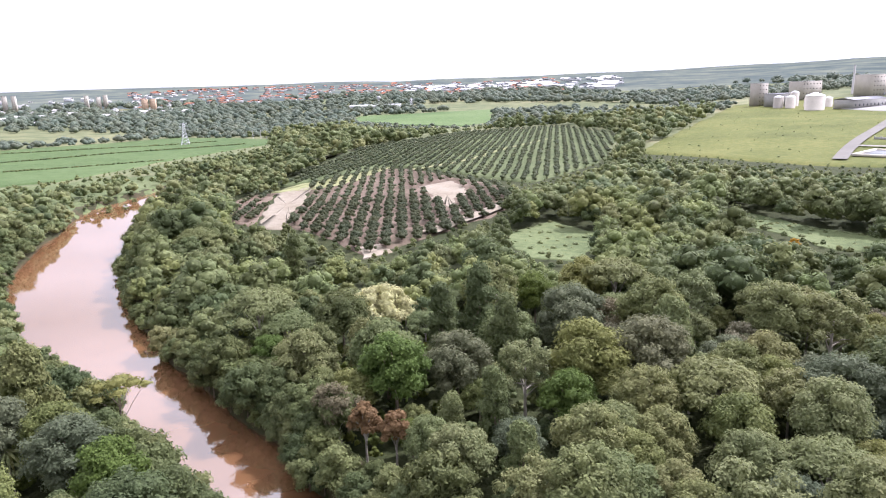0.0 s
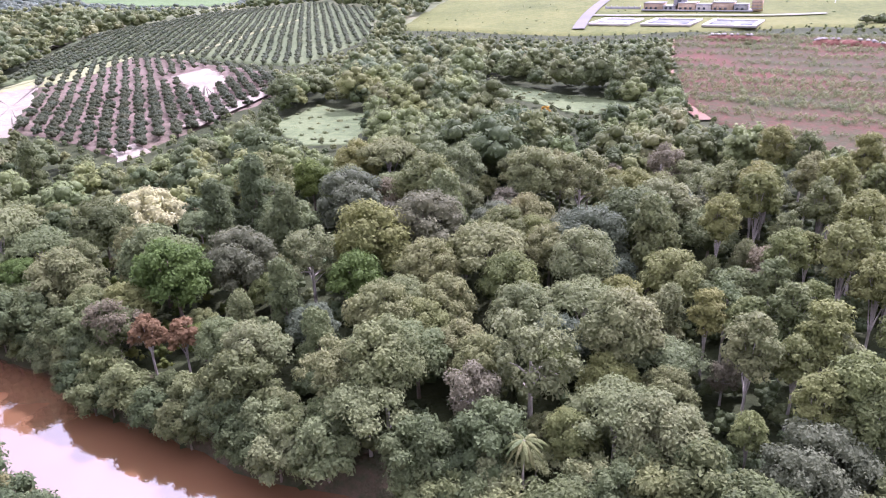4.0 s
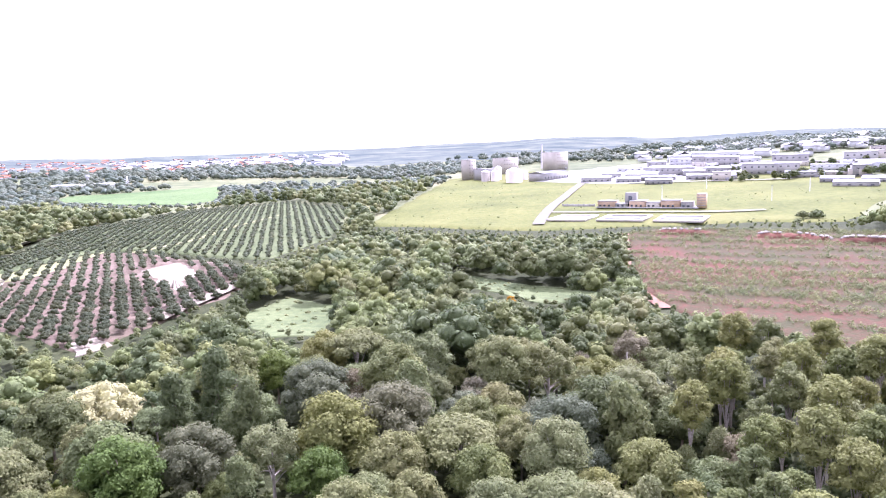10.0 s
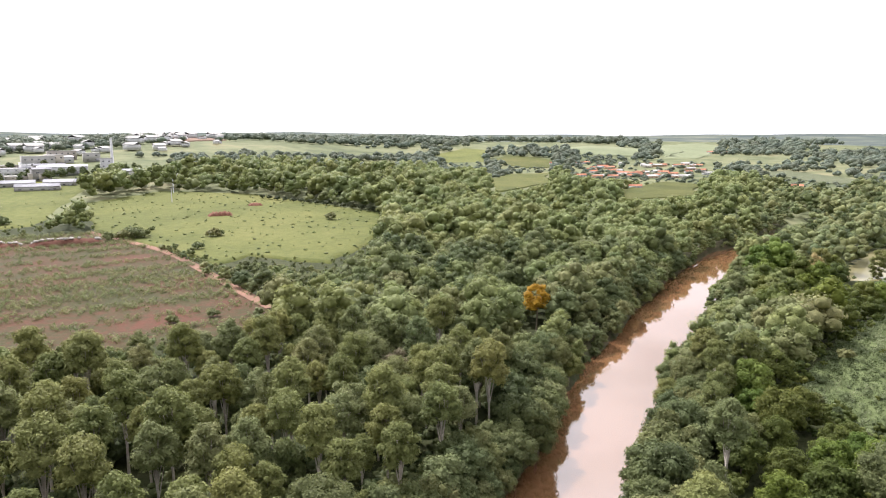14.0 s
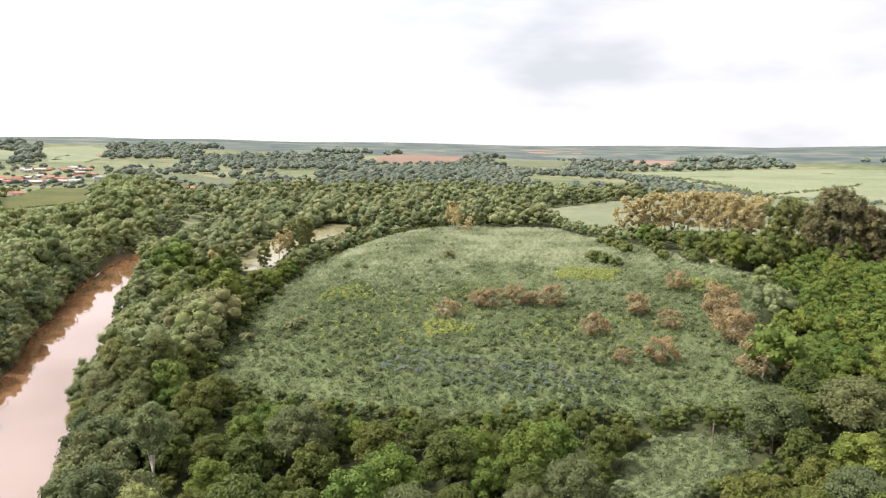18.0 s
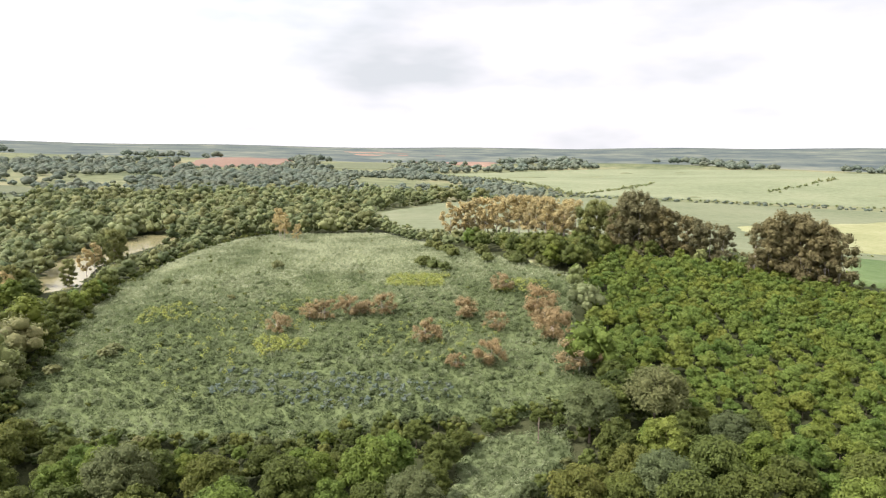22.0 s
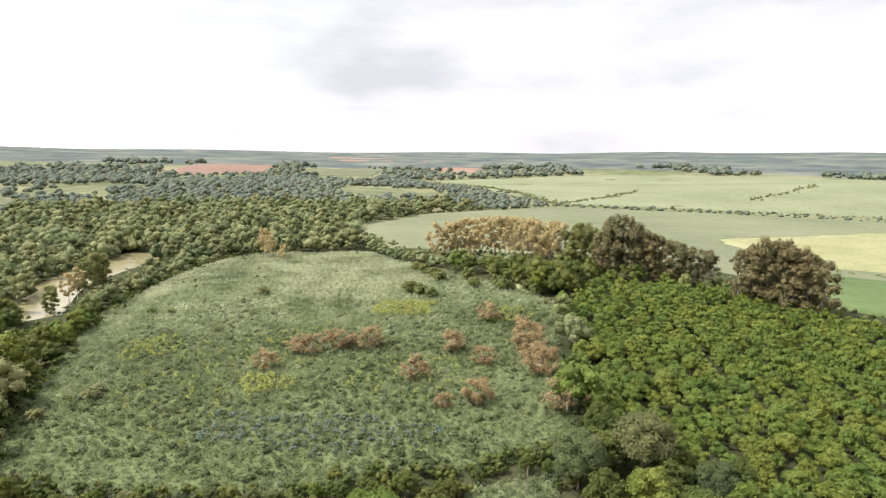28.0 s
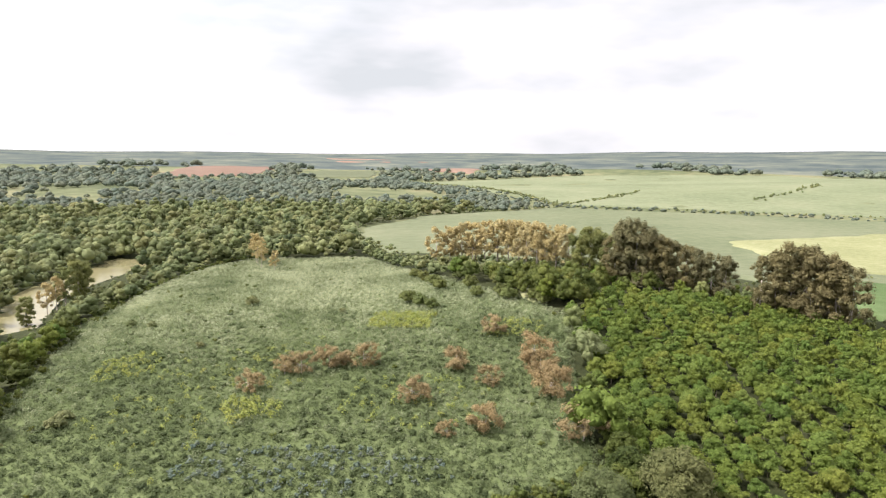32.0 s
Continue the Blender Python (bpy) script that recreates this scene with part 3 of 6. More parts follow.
# ---- ground and water ----
near = np.arange(-460, 461, 5.0)
far = 460 * (4900 / 460) ** (np.arange(1, 46) / 45)
axis = np.concatenate([-far[::-1], near, far])
gx, gy = np.meshgrid(axis, axis)
n = len(axis)
gr = np.hypot(gx, gy)
sink = 4 * smooth(570, 720, gr) + 14 * smooth(2300, 2700, gr)
gz = np.concatenate([height(gx[i], gy[i]) - sink[i] - 0.9 * (1 - smooth(5, 9, from_river(gx[i], gy[i]))) for i in range(n)])
q = (np.arange(n - 1)[:, None] * n + np.arange(n - 1)[None]).ravel()
tri = np.concatenate([np.stack([q, q + 1, q + n + 1], 1), np.stack([q, q + n + 1, q + n], 1)])
ground_mesh = solid("ground", np.column_stack([gx.ravel(), gy.ravel(), gz]), tri, GROUND)
ground_mesh.polygons.foreach_set("use_smooth", np.ones(len(tri), bool))
tagged(new("ground", ground_mesh), "rolling green countryside ground under forest and grass", "ground", kind="structure")


def strip(name, a, b, z, mat, label, category):
    v = np.concatenate([np.column_stack([a, np.full(len(a), z)]), np.column_stack([b, np.full(len(b), z)])])
    k = np.arange(len(a) - 1)
    m = len(a)
    f = np.concatenate([np.stack([k, k + m, k + m + 1], 1), np.stack([k, k + m + 1, k + 1], 1)])
    return tagged(new(name, solid(name, v, f, mat)), label, category, kind="structure")


strip("river", bank_far - side * 5, bank_near + side * 5, 0.0, RIVER_WATER, "wide muddy brown river with smooth reflecting water", "river")
for edge, out in ((bank_far, -side), (bank_near, side)):  # the banks, finer than the ground
    lines = [edge + out * off for off in (-3.5, -1.5, -0.4, 0.5, 1.5, 3.5, 6, 9)]
    m = len(edge)
    v = np.concatenate(lines)
    z = np.concatenate([height(l[:, 0], l[:, 1]) for l in lines]) + 0.03
    z[-m:] -= 0.4
    k = np.arange(m - 1)
    f = np.concatenate([np.concatenate([np.stack([k, k + m, k + m + 1], 1), np.stack([k, k + m + 1, k + 1], 1)]) + r * m for r in range(7)])
    tagged(new("river_bank", solid("river_bank", np.column_stack([v, z]), f, BANK_SOIL)), "low earth and grass river bank", "river bank", kind="structure")
pond_rim = np.array(POND, float)
pond_rim = glide([tuple(p) for p in pond_rim] + [tuple(pond_rim[0])], 6)[:-1]
pond_corners = [Vector((x, y, 2.6)) for x, y in pond_rim * 1.05 - 0.05 * pond_rim.mean(0)]
pond_tris = np.array(geometry.tessellate_polygon([pond_corners]))
tagged(new("pond", solid("pond", np.array([tuple(p) for p in pond_corners]), pond_tris, POND_WATER)), "shallow murky olive-brown pond beside the hill", "pond", kind="structure")

sheet("crop_field", CROP_FIELD, CROP, "large smooth green crop field with contour strips", rings=20, lift=1.2)
sheet("riverside_scrub", SCRUB, GRASS_DULL, "rough green grass slope above the river")
sheet("orchard_ground", ORCHARD, ORCHARD_SOIL, "bare pinkish soil and grass between orchard rows")
sheet("orchard_ground", ORCHARD_FAR, GRASS_DULL, "dull grass between far orchard rows", step=12, lift=1.0)
sheet("orchard_ground", ORCHARD_LEFT, ORCHARD_SOIL, "bare pinkish soil of a small orchard block")
sheet("sandy_track", SAND_STRIP, SAND, "pale sandy track beside the orchard", lift=0.4)
sheet("bare_patch", BARE, SAND, "bare pale soil patch inside the orchard", lift=0.4, step=4)
sheet("bare_patch", BARE_2, SAND, "bare pale soil patch at the orchard edge", lift=0.4, step=4)
sheet("sandy_track", SAND_2, STRAW, "pale dry grass track along the orchard rows", lift=0.4, step=6)
for p in MEADOWS:
    sheet("meadow", p, GRASS_DULL, "small pale green meadow clearing in the forest", step=4)
sheet("grass_field", GREEN_FIELD, GRASS, "bright yellow-green grass field on a slope", step=10, rings=20, lift=1.2)
sheet("red_field", RED_FIELD, RED_SOIL, "cleared reddish earth field with strips of weeds", step=5, rings=20, lift=0.5)
sheet("pasture", PASTURE, GRASS, "bright green cattle pasture on a gentle slope", step=6, rings=20, lift=1.0)
sheet("hill_cover", HILL_FOOT, HILL_GREEN, "rounded hill covered in blue-green creeping plants", step=5, rings=24)
sheet("bare_patch", HILL_BARE, STRAW, "bare tan soil patch before the shelter belt", lift=0.5, step=3, rings=6, rough_edge=0.8)
sheet("plantation_ground", PLANTATION, GROUND, "shaded ground under a young plantation", step=6)
sheet("clearing", CLEARING, GRASS_DULL, "small grassy clearing among trees", step=3)
k = np.arange(181)
ring_r = np.array([2250, 2400, 2600, 2850, 3150, 3500, 3900, 4300, 4700])
ra, rr2 = np.meshgrid(k[:-1] * math.pi / 90, ring_r)
rx, ry = (rr2 * np.sin(ra)).ravel(), (rr2 * np.cos(ra)).ravel()
rz = relief(rx, ry) + np.repeat([-3.0] + [2.0] * 8, 180)
q = (np.arange(8)[:, None] * 180 + np.arange(180)[None]).ravel()
q1 = (np.arange(8)[:, None] * 180 + (np.arange(180)[None] + 1) % 180).ravel()
tri = np.concatenate([np.stack([q, q1, q1 + 180], 1), np.stack([q, q1 + 180, q + 180], 1)])
tagged(new("backdrop", solid("backdrop", np.column_stack([rx, ry, rz]), tri, FAR_LAND_HAZED)), "far hills and fields on the horizon, haze painted in and faintly self-glowing", "backdrop", kind="structure")
ring_r = np.array([520, 580, 660, 760, 880, 1020, 1180, 1360, 1560, 1780, 2020, 2260])
ra, rr2 = np.meshgrid(np.arange(180) * math.pi / 90, ring_r)
rx, ry = (rr2 * np.sin(ra)).ravel(), (rr2 * np.cos(ra)).ravel()
rz = height(rx, ry) + np.repeat([-2.0] + [0.3] * 11, 180)
q = (np.arange(11)[:, None] * 180 + np.arange(180)[None]).ravel()
q1 = (np.arange(11)[:, None] * 180 + (np.arange(180)[None] + 1) % 180).ravel()
tri = np.concatenate([np.stack([q, q1, q1 + 180], 1), np.stack([q, q1 + 180, q + 180], 1)])
tagged(new("far_grassland", solid("far_grassland", np.column_stack([rx, ry, rz]), tri, FAR_GRASS)), "far patchwork of dull green grassland", "grassland", kind="structure")
for p, m, l in FAR_FIELDS:
    sheet("far_field", p, m, l, step=30, lift=1.6, rings=16, rough_edge=8)


# ---- trees ----
rng = np.random.default_rng(7)


def crown(lobes, leaves, size, core, seed, droop=0.0, shell=0.8):
    """Leaf clumps round lobes (x, y, z, radius, flatness): a rough core and many small leaf faces on it."""
    g = np.random.default_rng(seed)
    pieces = []
    base_v, base_f = core
    for x, y, z, r, flat in lobes:
        v = base_v * (r * shell) * (1 + g.uniform(-0.18, 0.18, (len(base_v), 1)))
        v[:, 2] *= flat
        pieces.append((v + (x, y, z), base_f))
        m = max(3, int(leaves * (r / lobes[0][3]) ** 2))
        d = g.normal(size=(m, 3))
        d /= np.linalg.norm(d, axis=1)[:, None]
        d[:, 2] = np.where(d[:, 2] < -0.45, -d[:, 2], d[:, 2])
        c = d * (r * g.uniform(shell * 0.95, 1.14, (m, 1)))
        c[:, 2] *= flat
        up = d + g.normal(scale=0.38, size=(m, 3)) + (0, 0, 0.5)
        up /= np.linalg.norm(up, axis=1)[:, None]
        a = np.cross(up, g.normal(size=(m, 3)))
        a /= np.linalg.norm(a, axis=1)[:, None]
        b = np.cross(up, a)
        s = size * g.uniform(0.6, 1.4, (m, 1))
        tip = c + a * s
        tip[:, 2] -= droop * s[:, 0]
        v = np.stack([c - a * s * 0.5 - b * s * 0.55, c - a * s * 0.35 + b * s * 0.6, tip], 1).reshape(-1, 3) + (x, y, z)
        pieces.append((v, np.arange(m * 3).reshape(-1, 3)))
    return joined(pieces)


def lobes_dome(seed, h, w, n, deep=0.36, low=0.56, small=0.12, large=0.2):
    """Lobes over an uneven dome of width w whose top is at height h; deep is half its depth."""
    g = np.random.default_rng(seed)
    out = [(0, 0, h * low, w * 0.26, min(1.0, deep * h / (w * 0.3)))]
    stretch, spin = g.uniform(0.82, 1.0), g.uniform(0, 3.14)
    for k in range(n):
        u = 1 - 1.32 * (k + 0.5) / n
        a, q = k * 2.4 + g.uniform(-0.35, 0.35), math.sqrt(1 - u * u) * g.uniform(0.86, 1.08)
        r = w * g.uniform(small, large)
        px, py = (w * 0.5 - r * 0.8) * q * math.cos(a), (w * 0.5 - r * 0.8) * q * math.sin(a) * stretch
        z = h * low + (h * (1 - low) - r * 0.7) * u if u > 0 else h * low + h * deep * u * 0.8
        out.append((px * math.cos(spin) - py * math.sin(spin), px * math.sin(spin) + py * math.cos(spin), z + g.uniform(-0.5, 0.5), r, g.uniform(0.7, 0.95)))
    return out


def lobes_round(seed, h, w, n, flat=0.8, low=0.45):
    """Lobes of a broad crown of height h and width w."""
    g = np.random.default_rng(seed)
    out = [(0, 0, h * (0.30 + low * 0.75), w * 0.29, flat)]
    small = 1.0 if n < 9 else 0.8
    for k in range(n):
        a = k * 2.4 + g.uniform(-0.4, 0.4)
        q = w * 0.38 * math.sqrt((k + 0.8) / n) * g.uniform(0.8, 1.1)
        z = h * (low + (0.88 - low) * (1 - (q / (w * 0.43)) ** 2) * g.uniform(0.75, 1.1))
        out.append((q * math.cos(a), q * math.sin(a), z, w * g.uniform(0.14, 0.22) * small, flat * g.uniform(0.85, 1.1)))
    return out


def lobes_tall(seed, h, w, n, low=0.38):
    """Lobes of a tall airy crown, loose clumps stacked up."""
    g = np.random.default_rng(seed)
    out = []
    for k in range(n):
        u = (k + 0.5) / n
        a = k * 2.4 + g.uniform(-0.5, 0.5)
        q = w * 0.32 * math.sin(math.pi * (0.2 + 0.75 * u)) * g.uniform(0.4, 1.1)
        out.append((q * math.cos(a), q * math.sin(a), h * (low + (0.96 - low) * u), w * g.uniform(0.14, 0.22), g.uniform(0.8, 1.1)))
    return out


def lobes_loose(seed, h, w, n, low, small, large):
    """Many small clumps spread loosely through an upright crown."""
    g = np.random.default_rng(seed)
    out = []
    for k in range(n):
        u = (k + g.uniform()) / n
        a, q = g.uniform(0, 6.28), w * 0.5 * math.sqrt(g.uniform()) * math.sin(math.pi * (0.15 + 0.72 * u)) ** 0.6
        out.append((q * math.cos(a), q * math.sin(a), h * (low + (0.95 - low) * u), g.uniform(small, large), g.uniform(0.8, 1.2)))
    return out


def trunk_arrays(h, r, lobes, seed, limbs=4):
    g = np.random.default_rng(seed)
    lean = g.uniform(-0.3, 0.3, 2)
    top = (lean[0], lean[1], h * 0.68)
    pieces = [tube([(0, 0, -0.6), (0, 0, 0.3), (lean[0] * 0.5, lean[1] * 0.5, h * 0.35), top], [r * 1.5, r, r * 0.75, r * 0.35])]
    for x, y, z, q, _ in lobes[1:limbs + 1]:
        s = g.uniform(0.3, 0.55)
        start = Vector((lean[0] * s, lean[1] * s, h * s))
        end = Vector((x, y, z))
        pieces.append(tube([start, start.lerp(end, 0.5) + Vector((0, 0, 0.3)), end], [r * 0.5, r * 0.3, r * 0.12], 4))
    return pieces


PROTOS = {}


def tree_kind(key, name, label, category, leafmat, lobes, h, r, tufts, size, core, seed, bark=None, limbs=4, droop=0.0, shell=0.8):
    """Build one tree of a kind, with trunk and crown, out of which copies are made."""
    root = tagged(new(name), label, category)
    pieces = trunk_arrays(h, r, lobes, seed, limbs)
    split = 1 if name.endswith("eucalyptus") else len(pieces)
    part("trunk", joined(pieces[:split]), bark or BARK, root)
    for piece in pieces[split:]:
        part("limb", piece, bark or BARK, root)
    part("crown", crown(lobes, tufts, size, core, seed, droop, shell), leafmat, root)
    PROTOS[key] = [root, False]
    return root


def put(key, x, y, turn, scale, z=None, label="", group=""):
    """Stand a tree of a kind at a place of the plan."""
    root, used = PROTOS[key]
    z = max(float(height(x, y)), 0.3) if z is None else z
    m = Matrix.Translation((x, y, z)) @ Matrix.Rotation(turn, 4, "Z")
    if used:
        ob = copy_thing(root, m)
    else:
        ob = root
        ob.matrix_basis = m
        PROTOS[key][1] = True
    ob.scale = (scale, scale, scale)
    return tagged(ob, label, "", group)


FOREST = []
for i, (name, label, leafmat, lo, h, n, size, limbs, pale, droop, shell) in enumerate((
    ("forest_tree", "broad-domed dark green riverside forest tree", LEAF_DARK, lobes_dome(20, 13, 12.5, 24), 13, 780, 0.27, 4, False, 0.2, 0.76),
    ("forest_tree", "round mid-green riverside forest tree", LEAF_MID, lobes_dome(21, 11.5, 10.5, 20), 11.5, 750, 0.27, 4, False, 0.2, 0.76),
    ("spreading_tree", "flat-topped pale green spreading tree", LEAF_PALE, lobes_round(22, 12.5, 12.5, 18, 0.5, 0.62), 12.5, 840, 0.27, 7, True, 0.0, 0.7),
    ("olive_tree", "dense olive-green forest tree", LEAF_OLIVE, lobes_dome(23, 13, 11, 22, 0.42, 0.52), 13, 780, 0.26, 4, False, 0.2, 0.76),
    ("vine_draped_tree", "tall deep green tree draped in creepers", LEAF_DARK, lobes_tall(24, 15, 7.5, 22, 0.10), 15, 195, 0.27, 4, False, 0.9, 0.76),
    ("tall_forest_tree", "tall mid-green forest tree above its neighbours", LEAF_MID, lobes_dome(25, 16, 12, 26, 0.3, 0.62), 16, 780, 0.27, 5, True, 0.2, 0.74),
    ("grey_green_tree", "dense grey-green domed forest tree", LEAF_GREY, lobes_dome(26, 13, 12.5, 28, 0.4, 0.5, 0.1, 0.17), 14, 1050, 0.24, 4, False, 0.1, 0.78),
    ("light_green_tree", "fresh light green forest tree", LEAF_GRASSY, lobes_dome(27, 13, 10.5, 20, 0.38, 0.55), 13, 720, 0.27, 4, False, 0.4, 0.74),
    ("brownish_tree", "thin brownish half-bare forest tree", LEAF_PINK, lobes_loose(28, 11, 8, 26, 0.35, 0.8, 1.3), 11, 105, 0.22, 8, True, 0.0, 0.45),
    ("airy_tree", "airy pale green tree with visible branches", LEAF_PALE, lobes_loose(29, 13, 9.5, 34, 0.42, 0.8, 1.4), 13, 120, 0.24, 9, True, 0.1, 0.5),
    ("vine_draped_tree", "leaning mid-green tree draped in creepers", LEAF_MID, lobes_tall(19, 12.5, 7.5, 20, 0.10), 12.5, 195, 0.27, 4, False, 0.9, 0.76),
)):
    tree_kind(f"forest{i}", name, label, "tree", leafmat, lo, h, 0.28, n, size, ICO1, 40 + i, BARK_PALE if pale else None, limbs=limbs, droop=droop, shell=shell)
    FOREST.append(f"forest{i}")
# which kinds grow on the inner bend, and which towards the fields
NORTH = (0, 0, 1, 1, 2, 3, 4, 4, 4, 5, 6, 7, 7, 8, 9, 10, 10)
EAST = (0, 1, 1, 1, 2, 2, 3, 3, 3, 5, 5, 6, 8, 9, 9, 10, 10)
EUC = []
for i, leafmat in enumerate((LEAF_OLIVE, LEAF_MID, LEAF_OLIVE)):
    h, w = (18, 16.5, 15)[i], (7.5, 7, 6.5)[i]
    tree_kind(f"euc{i}", "eucalyptus_tree", "tall slender olive-green eucalyptus with pale trunk", "tree", leafmat, lobes_dome(60 + i, h, w, 22, 0.26, 0.7, 0.13, 0.22), h, 0.24, 340, 0.26, ICO1, 70 + i, BARK_PALE, limbs=9, droop=0.3, shell=0.7)
    EUC.append(f"euc{i}")
BRIGHT = []
for i in range(4):
    h, w = (9, 10.5, 8, 11)[i], (8.5, 9.5, 8, 10)[i]
    tree_kind(f"bright{i}", "bright_tree", "bushy fresh yellow-green tree at the hill foot", "tree", (LEAF_FRESH, LEAF_BRIGHT, LEAF_FRESH, LEAF_FRESH)[i], lobes_dome(80 + i, h, w, 20, 0.42, 0.5), h, 0.2, 600, 0.29, ICO1, 90 + i, droop=0.5, shell=0.74)
    BRIGHT.append(f"bright{i}")
SHORE = []
for i, leafmat in enumerate((LEAF_DARK, LEAF_MID, LEAF_PALE, LEAF_DARK)):
    h, w = (8, 7, 6.5, 9)[i], (8, 7.5, 7, 8.5)[i]
    tree_kind(f"shore{i}", "bank_tree", "bushy leafy tree hanging over the water", "tree", leafmat, lobes_dome(30 + i, h, w, 15, 0.5, 0.48), h, 0.16, 400, 0.26, ICO1, 35 + i, droop=0.6)
    SHORE.append(f"shore{i}")
for i in range(2):
    tree_kind(f"citrus{i}", "orchard_tree", "round dark green citrus tree in an orchard row", "tree", LEAF_CITRUS, lobes_round(100 + i, 3.8, 5.0, 6, 0.85, 0.4), 3.8, 0.12, 70, 0.34, ICO1, 110 + i, limbs=2, shell=0.9)
for i in range(3):
    tree_kind(f"young{i}", "plantation_tree", "young leafy bright green tree in a dense plantation", "tree", LEAF_BRIGHT, lobes_dome(120 + i, 5.0, 4.8, 8, 0.42, 0.5, 0.16, 0.25), 5.0, 0.1, 150, 0.27, ICO1, 130 + i, limbs=2, droop=0.4)
for i in range(3):
    tree_kind(f"bare{i}", "dry_shrub", "nearly leafless tan-brown shrub on the hill", "shrub", LEAF_DRY, lobes_loose(140 + i, 5.2, 6.6, 30, 0.16, 0.6, 1.1), 5.2, 0.14, 105, 0.18, ICO1, 150 + i, BARK_PALE, limbs=9, shell=0.4)
for i in range(2):
    tree_kind(f"bush{i}", "bush", "low rounded green bush", "shrub", LEAF_MID, lobes_round(160 + i, 2.6, 4.0, 8, 0.8, 0.3), 2.6, 0.08, 90, 0.34, ICO1, 165 + i, limbs=2)
for i in range(2):
    tree_kind(f"hill_bush{i}", "hill_bush", "dense rounded yellow-green bush before the shelter belt", "shrub", LEAF_BUSH, lobes_dome(163 + i, 3.4, 5.0, 11, 0.45, 0.45, 0.15, 0.22), 3.4, 0.1, 150, 0.32, ICO1, 168 + i, limbs=2)
for i in range(3):
    tree_kind(f"brown{i}", "brown_eucalyptus", "tall brownish eucalyptus in a shelter belt", "tree", (LEAF_BROWN, LEAF_BROWN, LEAF_OLIVE)[i], lobes_loose(170 + i, 15, 8.5, 54, 0.10, 0.7, 1.4), 15, 0.22, 90, 0.28, ICO1, 175 + i, BARK_PALE, limbs=8, shell=0.6)
for i in range(2):
    tree_kind(f"rust{i}", "rusty_eucalyptus", "tall tan-brown eucalyptus with pale trunk", "tree", LEAF_RED, lobes_loose(180 + i, 15, 7.5, 34, 0.30, 0.7, 1.2), 15, 0.2, 80, 0.28, ICO1, 185 + i, BARK_PALE, limbs=8, shell=0.45)
tree_kind("cream", "flowering_tree", "domed tree covered in creamy white blossom", "tree", LEAF_CREAM, lobes_dome(190, 12, 13, 26, 0.2, 0.62, 0.1, 0.16), 12, 0.3, 520, 0.34, ICO1, 191, BARK_PALE, limbs=8)
tree_kind("orange", "rusty_tree", "small tree with rusty orange foliage", "tree", LEAF_ORANGE, lobes_dome(192, 11, 5.6, 14, 0.2, 0.7), 11, 0.22, 260, 0.32, ICO1, 193, BARK_PALE, limbs=7)
tree_kind("yellow", "yellow_flowering_tree", "tree with bright yellow-orange blossom by the river", "tree", LEAF_YELLOW, lobes_dome(194, 12, 7, 14, 0.3, 0.6), 12, 0.22, 260, 0.32, ICO1, 195)
tree_kind("umbrella", "umbrella_tree", "flat-topped spreading tree leaning over the river", "tree", LEAF_OLIVE, [(0, 0, 14.0, 2.6, 0.35), (3.0, 0.5, 13.4, 2.4, 0.3), (-2.8, 1.0, 13.2, 2.2, 0.3), (0.5, 2.8, 13.7, 2.2, 0.3), (1.0, -2.6, 13.0, 2.0, 0.3), (5.0, 1.0, 12.6, 1.6, 0.3), (-3.2, -2.0, 11.8, 1.6, 0.3)], 17, 0.25, 150, 0.34, ICO1, 196, limbs=6)


def fields_hit(x, y):
    hit = np.zeros(np.shape(x), bool)
    for p in OPEN_LAND:
        hit |= inside(p, x, y)
    return hit


# candidate places, further apart with distance
places = []
r = 20.0
while r < 2350:
    gap = 6.2 if r < 185 else 7.4 if r < 330 else max(7.4, r * 0.0158)
    k = max(1, int(2 * math.pi * r / gap))
    a = (np.arange(k) + rng.uniform(-0.4, 0.4, k)) * 2 * math.pi / k
    q = r + rng.uniform(-0.4, 0.4, k) * gap
    places.append(np.stack([q * np.sin(a), q * np.cos(a), np.full(k, gap)], 1))
    r += gap
inland = sum(len(p) for p in places)
for edge, out in ((bank_far, -side), (bank_near, side)):  # the rows along the water
    for off, gap in ((-0.2, 3.4), (2.8, 4.8), (6.4, 6.2)):
        line = glide(edge + out * off, 6)
        run = np.concatenate([[0], np.cumsum(np.linalg.norm(np.diff(line, axis=0), axis=1))])
        s = np.arange(0, run[-1], gap)
        places.append(np.stack([np.interp(s, run, line[:, 0]), np.interp(s, run, line[:, 1]), np.full(len(s), gap)], 1))
places = np.concatenate(places)
px, py = places[:, 0], places[:, 1]
heading = np.degrees(np.arctan2(px, py)) % 360  # clockwise from +y
dist = np.hypot(px, py)
seen = (heading < 188) | (heading > 318)
shore = from_river(px, py)
keep = ~fields_hit(px, py) & (shore > -1.6) & ~inside(POND, px, py) & seen
rim = np.arange(len(places)) >= inland
keep &= (shore > 6.5) | rim
patch = np.sin(px / 190 + 1.3) * np.cos(py / 160) + 0.6 * np.sin((px + py) / 95) + rng.uniform(-0.35, 0.35, len(px))
dense = ((heading > 56) & (dist < 2000)) | (((heading < 24) | (heading > 320)) & (dist < 1750))
keep &= (dist < 560) | (patch > np.where(dense, np.where(dist < 1100, -1.2, np.where(heading < 114, -0.3, -0.7)), np.where(dist > 1400, 0.0, np.where(dist > 800, -0.15, -0.6))))
keep &= ~(inside(SCRUB, px, py) & (rng.uniform(size=len(px)) < 0.72))
keep |= inside(VILLAGE, px, py) & (rng.uniform(size=len(px)) < 0.45)
